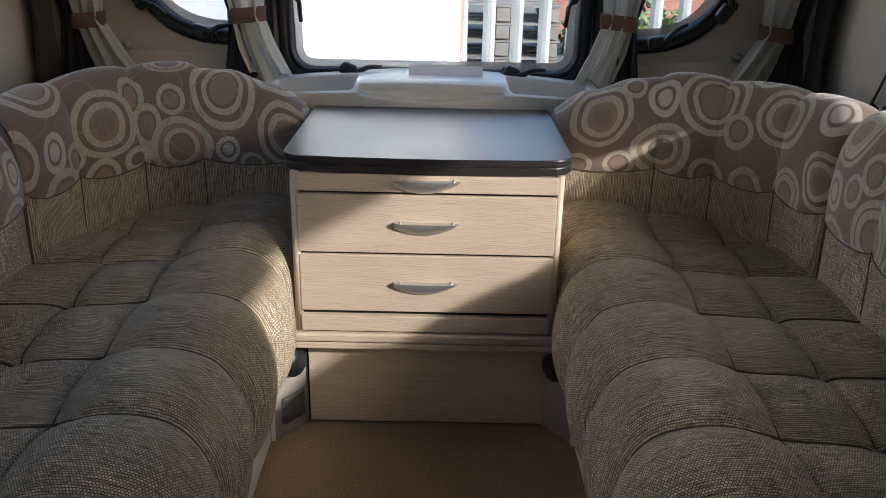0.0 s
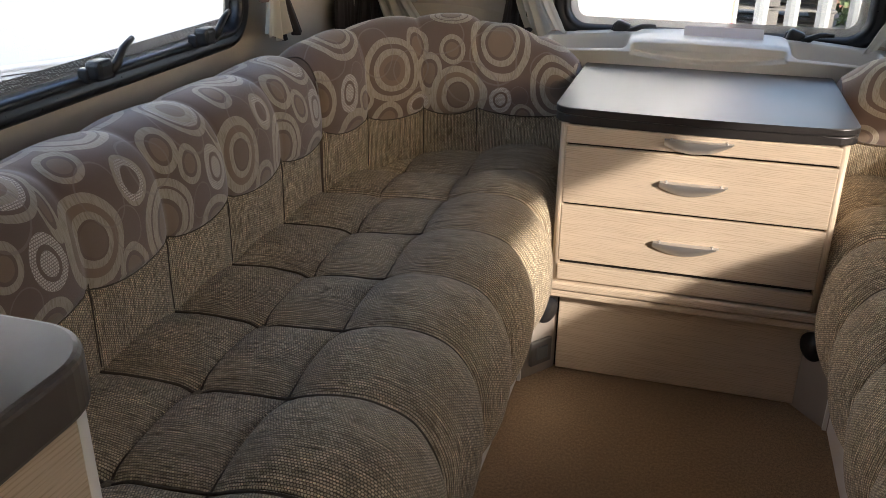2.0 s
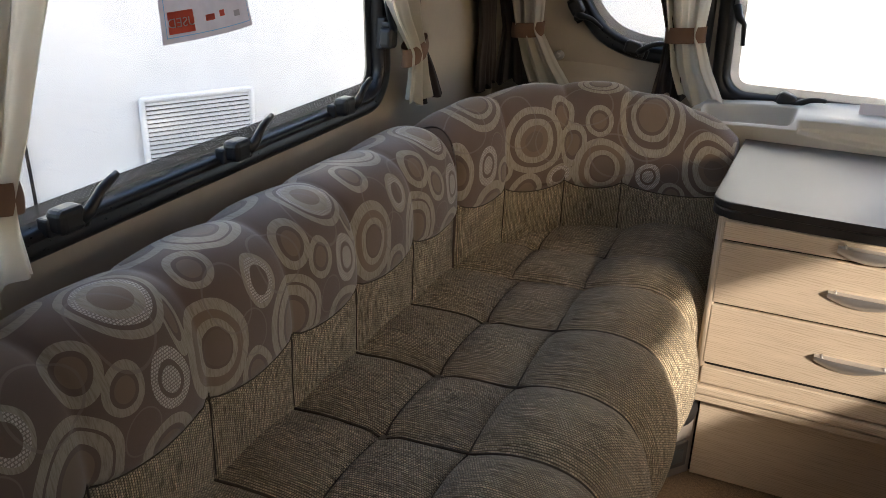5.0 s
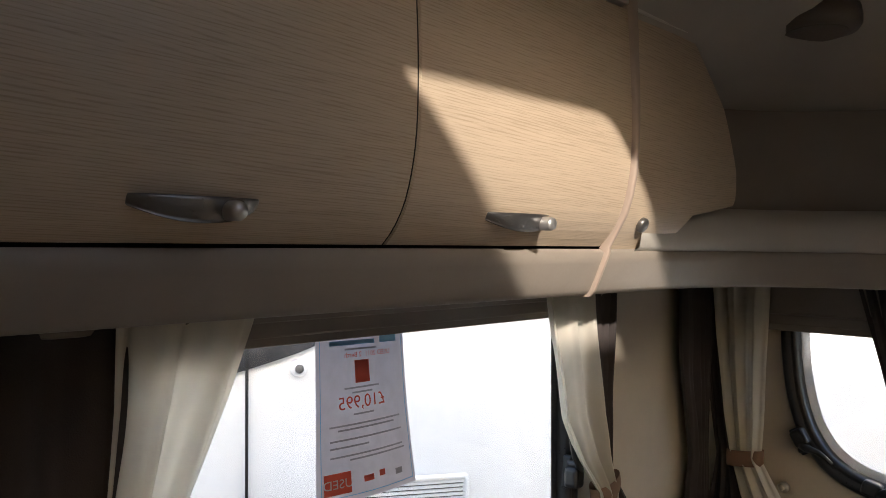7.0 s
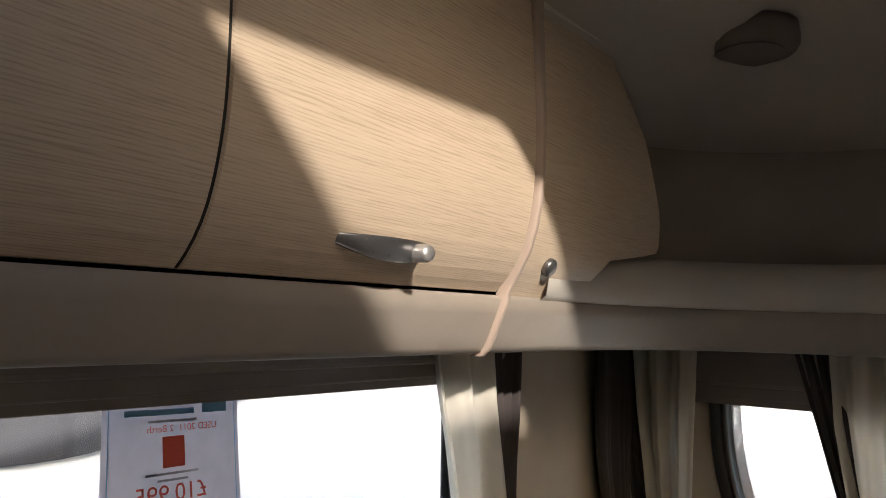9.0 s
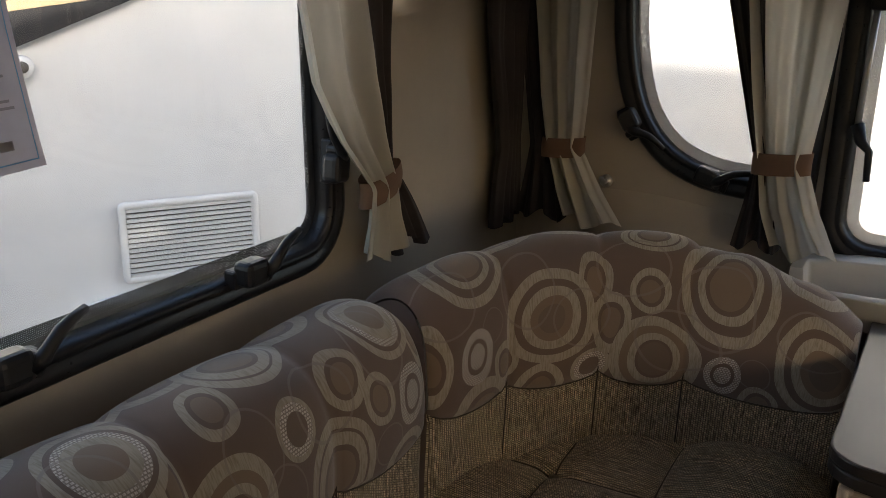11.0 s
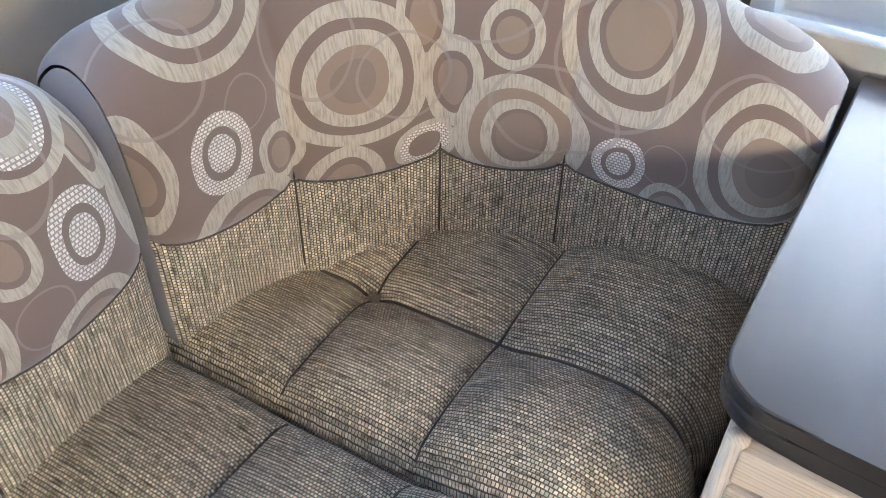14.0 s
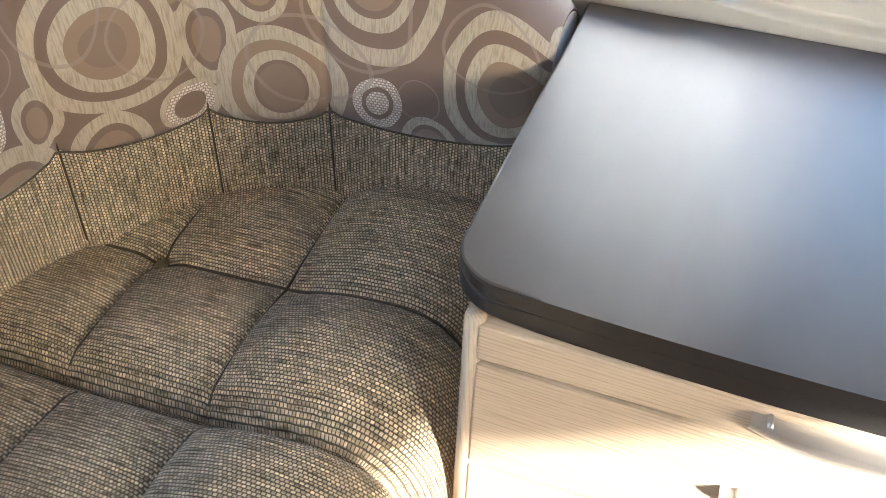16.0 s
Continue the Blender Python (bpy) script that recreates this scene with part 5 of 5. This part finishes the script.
for pl, sd in ((wall_l, 3.1), (wall_r, 3.9)):
    t = empty("curtain", "dark brown curtain hanging in the front corner", "curtain", "curtains")
    cloth("dark_panel", [(1.375, 2.93, 3.11), (1.1, 2.96, 3.11), (0.88, 3.02, 3.11), (0.72, 3.0, 3.12)], lambda a, z, o, f=pl: f(a, z, o - 0.02), M_LINING, t, 4.2, 0.012, sd)
for s_ in (1, -1):
    hk = Vector(side((-0.865, 3.2, 0.805), s_))
    tagged(part("tieback_hook", joined(rod_bm([hk, hk + Vector((0, -0.02, 0)), hk + Vector((0, -0.032, 0.012))], 0.006, 8), rod_bm([hk + Vector((0, 0.006, 0)), hk + Vector((0, -0.003, 0))], 0.014, 14)), M_STEEL, smooth=True), "small metal tieback hook on the wall", "hook")

# ---- price notice on the side window ----
no = empty("price_notice", "white paper price notice on the window, printed side out", "notice")
def sheet(u, v, o=0.0):
    y = 1.768 + 0.19 * u + 0.008 * (1 - v)
    return (-1.066 + 0.012 * math.sin(math.pi * u) * (1 - v) + o + 0.02 * (1 - v) ** 2 * u, y + 0.012 * (1 - v) * u, 1.025 + 0.285 * v - 0.004 * u + 0.012 * (1 - v) * u)
vv, ff, uu = grid_of(sheet, [k / 12 for k in range(13)], [k / 16 for k in range(17)])
mesh_of("page", vv, ff, M_PAPER, no, uvs=uu, smooth=True)


def bar(name, u0, u1, v0, v1, mat):
    vv, ff, uu = grid_of(lambda u, v: sheet(u, v, 0.0012), [u0 + (u1 - u0) * k / 6 for k in range(7)], [v0, (v0 + v1) / 2, v1])
    mesh_of(name, vv, ff, mat, no)


for u0, u1, v0, v1 in ((0.035, 0.965, 0.972, 0.977), (0.035, 0.965, 0.03, 0.035)):
    bar("border", u0, u1, v0, v1, M_INKBLUE)
for u0, u1 in ((0.035, 0.042), (0.958, 0.965)):
    bar("border", u0, u1, 0.035, 0.972, M_INKBLUE)
bar("printed_emblem", 0.70, 0.90, 0.875, 0.945, M_INKBLUE)
for u0, u1, v0, v1 in ((0.22, 0.64, 0.915, 0.94), (0.14, 0.64, 0.875, 0.90)):
    bar("printed_bar", u0, u1, v0, v1, M_INKBLUE)
bar("printed_emblem", 0.40, 0.56, 0.655, 0.785, M_INKRED)
for u0, u1, v in ((0.30, 0.66, 0.845), (0.28, 0.66, 0.625), (0.36, 0.58, 0.598), (0.36, 0.58, 0.475), (0.12, 0.88, 0.42), (0.2, 0.8, 0.395), (0.12, 0.88, 0.34), (0.12, 0.5, 0.30), (0.12, 0.88, 0.25), (0.3, 0.9, 0.225)):
    bar("printed_bar", u0, u1, v, v + 0.010, M_INKGREY)
bar("red_box", 0.06, 0.30, 0.05, 0.17, M_INKRED)
for u0, u1, v in ((0.42, 0.52, 0.09), (0.58, 0.64, 0.10), (0.76, 0.84, 0.08)):
    bar("printed_mark", u0, u1, v, v + 0.035, M_INKRED if u0 < 0.7 else M_INKGREY)


def writing(name, body, u, v, size, mat, parent):
    """Words on the far side of the page, so they read mirrored from inside."""
    cu = bpy.data.curves.new(name, "FONT")
    cu.body, cu.size, cu.align_x = body, size, "CENTER"
    tmp = bpy.data.objects.new("writing_tmp", cu)
    me = bpy.data.meshes.new_from_object(tmp)
    bpy.data.objects.remove(tmp)
    for q in me.vertices:
        uu_ = u - q.co.x / 0.19
        q.co = Vector(sheet(uu_, v + q.co.y / 0.292, 0.0022))
    me.materials.append(mat)
    ob = new(name, me)
    ob.parent = parent


writing("price_writing", "£10,995", 0.46, 0.515, 0.030, M_INKRED, no)
writing("used_writing", "USED", 0.18, 0.085, 0.021, M_PAPER, no)
writing("year_writing", "USED 2011  2 Berth", 0.55, 0.805, 0.012, M_INKRED, no)

# ---- outside: the neighbouring white caravan ----
T = Vector((0.52, 0.854, 0)).normalized()
N = Vector((T.y, -T.x, 0))
O = Vector((-2.617, 3.303, 0))


def on_neighbour(a, z, h):
    p = O + T * a + N * h
    return (p.x, p.y, z)


nb = empty("neighbouring_caravan", "white caravan parked close beside, with dark and tan stripes", "caravan")
def hull(u, v):
    a = -3.6 + 4.85 * u
    z = -0.42 + 2.5 * v
    back = -0.10 * max(0, (v - 0.80) / 0.2) ** 2 - 0.5 * max(0, (u - 0.96) / 0.04) ** 2 - 0.02 * math.sin(3 * v)
    return on_neighbour(a, z, back)
vv, ff, _ = grid_of(hull, [k / 40 for k in range(41)], [k / 30 for k in range(31)], flip=True)
mesh_of("side_shell", vv, ff, M_WHITEGRP, nb, smooth=True)
part("body_core", turned(box_bm(-3.6, 1.0, -2.2, -0.55, -0.42, 2.05, 0.15, 3), Matrix(((T.x, N.x, 0, O.x), (T.y, N.y, 0, O.y), (0, 0, 1, 0), (0, 0, 0, 1)))), M_WHITEGRP, nb)
# fridge vent with slats
vt = ring_frame("vent_frame", rounded([(-0.005, 0.160, 0.02), (0.480, 0.160, 0.02), (0.480, 0.452, 0.02), (-0.005, 0.452, 0.02)], 4), [(0, 0), (0, 0.014), (0.006, 0.018), (0.022, 0.018), (0.026, 0.004)], on_neighbour, M_WHITEGRP, nb, "white plastic vent")
back = flat_fill("vent_back", [(0.01, 0.175), (0.465, 0.175), (0.465, 0.437), (0.01, 0.437)], [], on_neighbour, 0.003, 0.005, M_GREY, nb)
for k in range(14):
    z = 0.183 + 0.0180 * k
    vs = [on_neighbour(a, zz, h) for a in (0.02, 0.455) for zz, h in ((z, 0.016), (z + 0.0105, 0.018), (z + 0.0115, 0.008), (z + 0.001, 0.007))]
    mesh_of("slat", vs, [(0, 4, 5, 1), (1, 5, 6, 2), (2, 6, 7, 3), (3, 7, 4, 0), (0, 1, 2, 3), (7, 6, 5, 4)], M_WHITEGRP, vt)
# marker lamp
lm = Vector(on_neighbour(-0.243, 0.914, 0.0))
part("marker_base", rod_bm([lm, lm + N * 0.012, lm + N * 0.016], 0.03, 20, [0.036, 0.034, 0.026]), M_WHITEGRP, nb, smooth=True)
part("marker_lens", rod_bm([lm + N * 0.014, lm + N * 0.026, lm + N * 0.030], 0.018, 16, [0.019, 0.016, 0.008]), M_GREY, nb, "grey lens", True)
# door outline
ring_frame("door_seal", rounded([(-1.05, -0.06, 0.09), (-0.43, -0.06, 0.09), (-0.45, 1.75, 0.09), (-1.05, 1.75, 0.09)]), [(0, 0.0), (0, 0.008), (0.012, 0.008), (0.012, 0.0)], on_neighbour, M_LATCH, nb, "black door seal")
# stripes
def stripe(name, lower, upper, mat, h):
    lo, _ = spline([(a, z, 0) for a, z in lower], 24)
    hi, _ = spline([(a, z, 0) for a, z in upper], 24)
    vv, ff, _ = grid_of(lambda u, v: on_neighbour(lo[u].x + (hi[u].x - lo[u].x) * v, lo[u].y + (hi[u].y - lo[u].y) * v, h), list(range(24)), [0, 1], flip=True)
    mesh_of(name, vv, ff, mat, nb)
stripe("dark_stripe", [(-1.6, 0.83), (-0.7, 0.87), (-0.33, 0.95), (-0.08, 1.045), (0.30, 1.20)], [(-1.6, 1.16), (-0.7, 1.17), (-0.33, 1.19), (-0.08, 1.20), (0.31, 1.215)], M_DECAL, 0.006)
stripe("tan_stripe", [(-1.6, 1.175), (-0.7, 1.18), (-0.08, 1.215), (0.35, 1.24)], [(-1.6, 1.21), (-0.7, 1.22), (-0.08, 1.245), (0.40, 1.27)], M_DECALTAN, 0.006)
stripe("tan_stripe", [(-1.0, 1.03), (-0.5, 1.05), (-0.2, 1.09), (0.1, 1.135)], [(-1.0, 1.06), (-0.5, 1.085), (-0.2, 1.12), (0.15, 1.15)], M_DECALTAN, 0.009)
# raised moulding over the wheel
arch = [on_neighbour(-0.36, -0.20, 0.004), on_neighbour(-0.28, -0.02, 0.008), on_neighbour(-0.12, 0.085, 0.010), on_neighbour(0.15, 0.115, 0.010), on_neighbour(0.6, 0.12, 0.010), on_neighbour(1.0, 0.11, 0.006)]
ap, _ = spline(arch, 40)
part("wheel_moulding", rod_bm(ap, 0.02, 10), M_WHITEGRP, nb, smooth=True)

# ---- outside: ahead ----
GZ = -0.42
tagged(part("ground", box_bm(-250, 250, -250, 250, GZ - 0.2, GZ), M_GROUND), "weathered asphalt storage yard", "ground", kind="structure")
fc = empty("white_caravan_ahead", "white caravan parked in front of the window", "caravan")
part("shell", box_bm(-4.2, 0.13, 4.55, 9.5, GZ + 0.25, 2.2, 0.12, 4), M_WHITEGRP, fc)
part("skirt", box_bm(-4.1, 0.05, 4.62, 9.4, GZ + 0.02, GZ + 0.25), M_GREY, fc)
part("corner_seal", rod_bm([(0.125, 4.67, 0.2), (0.128, 4.67, 2.1)], 0.012), M_INKRED, fc, "thin red corner strip")
for x0, x1 in ((-0.5, 6.5),):
    fn = empty("palisade_fence", "galvanised steel palisade fence", "fence")
    x = 0.0
    while x < 6.4:
        vs = []
        for z in (GZ, 1.55):
            for px, py in ((-0.035, 0.0), (-0.012, -0.014), (0.012, -0.014), (0.035, 0.0)):
                vs.append((x + px, 5.6 + py, z))
        vs.append((x, 5.595, 1.75))
        mesh_of("pale", vs, [(0, 1, 5, 4), (1, 2, 6, 5), (2, 3, 7, 6), (4, 5, 8), (5, 6, 8), (6, 7, 8)], M_GALV, fn)
        x += 0.155
    for z in (0.0, 1.2):
        part("rail", box_bm(-0.2, 6.5, 5.61, 5.65, z, z + 0.05), M_GALV, fn)
    for xp in (1.6, 4.3):
        part("post", box_bm(xp, xp + 0.09, 5.66, 5.75, GZ, 1.6), M_GALV, fn)
pt = empty("pallet_stack", "stack of grey weathered timber pallets", "pallets")
for lv in range(4):
    for i in range(4):
        part("board", box_bm(0.1, 1.3, 10.0 + 0.3 * i, 10.18 + 0.3 * i, GZ + 0.16 + 0.18 * lv, GZ + 0.18 + 0.18 * lv), M_PALLET, pt)
    for i in range(3):
        part("block", box_bm(0.1 + 0.52 * i, 0.24 + 0.52 * i, 10.0, 11.1, GZ + 0.02 + 0.18 * lv, GZ + 0.155 + 0.18 * lv), M_PALLET, pt)
for x0, x1, y0, h, m, lab in ((1.4, 2.0, 13.0, 1.2, M_BRICK, "low red brick wall at the back of the yard"), ):
    tagged(part("brick_wall", box_bm(x0, x1 + 6, y0, y0 + 0.3, GZ, GZ + h), m), lab, "wall")
sb = bmesh.new()
random.seed(5)
for k in range(900):
    a, r = random.uniform(0, 6.28), random.uniform(0, 1) ** 0.5
    c_ = Vector((2.4 + 0.9 * r * math.cos(a), 11.6 + 0.5 * r * math.sin(a), GZ + random.uniform(0.02, 0.75) * (1.1 - 0.6 * r)))
    d1, d2 = Vector((random.uniform(-1, 1), random.uniform(-1, 1), random.uniform(-1, 1))).normalized() * 0.05, Vector((random.uniform(-1, 1), random.uniform(-1, 1), random.uniform(0, 1))).normalized() * 0.06
    sb.faces.new([sb.verts.new(c_ - d1), sb.verts.new(c_ + d2), sb.verts.new(c_ + d1), sb.verts.new(c_ - d2)])
tagged(part("shrub", sb, M_SHRUB), "low scrubby green weeds behind the fence", "shrub", kind="stuff")
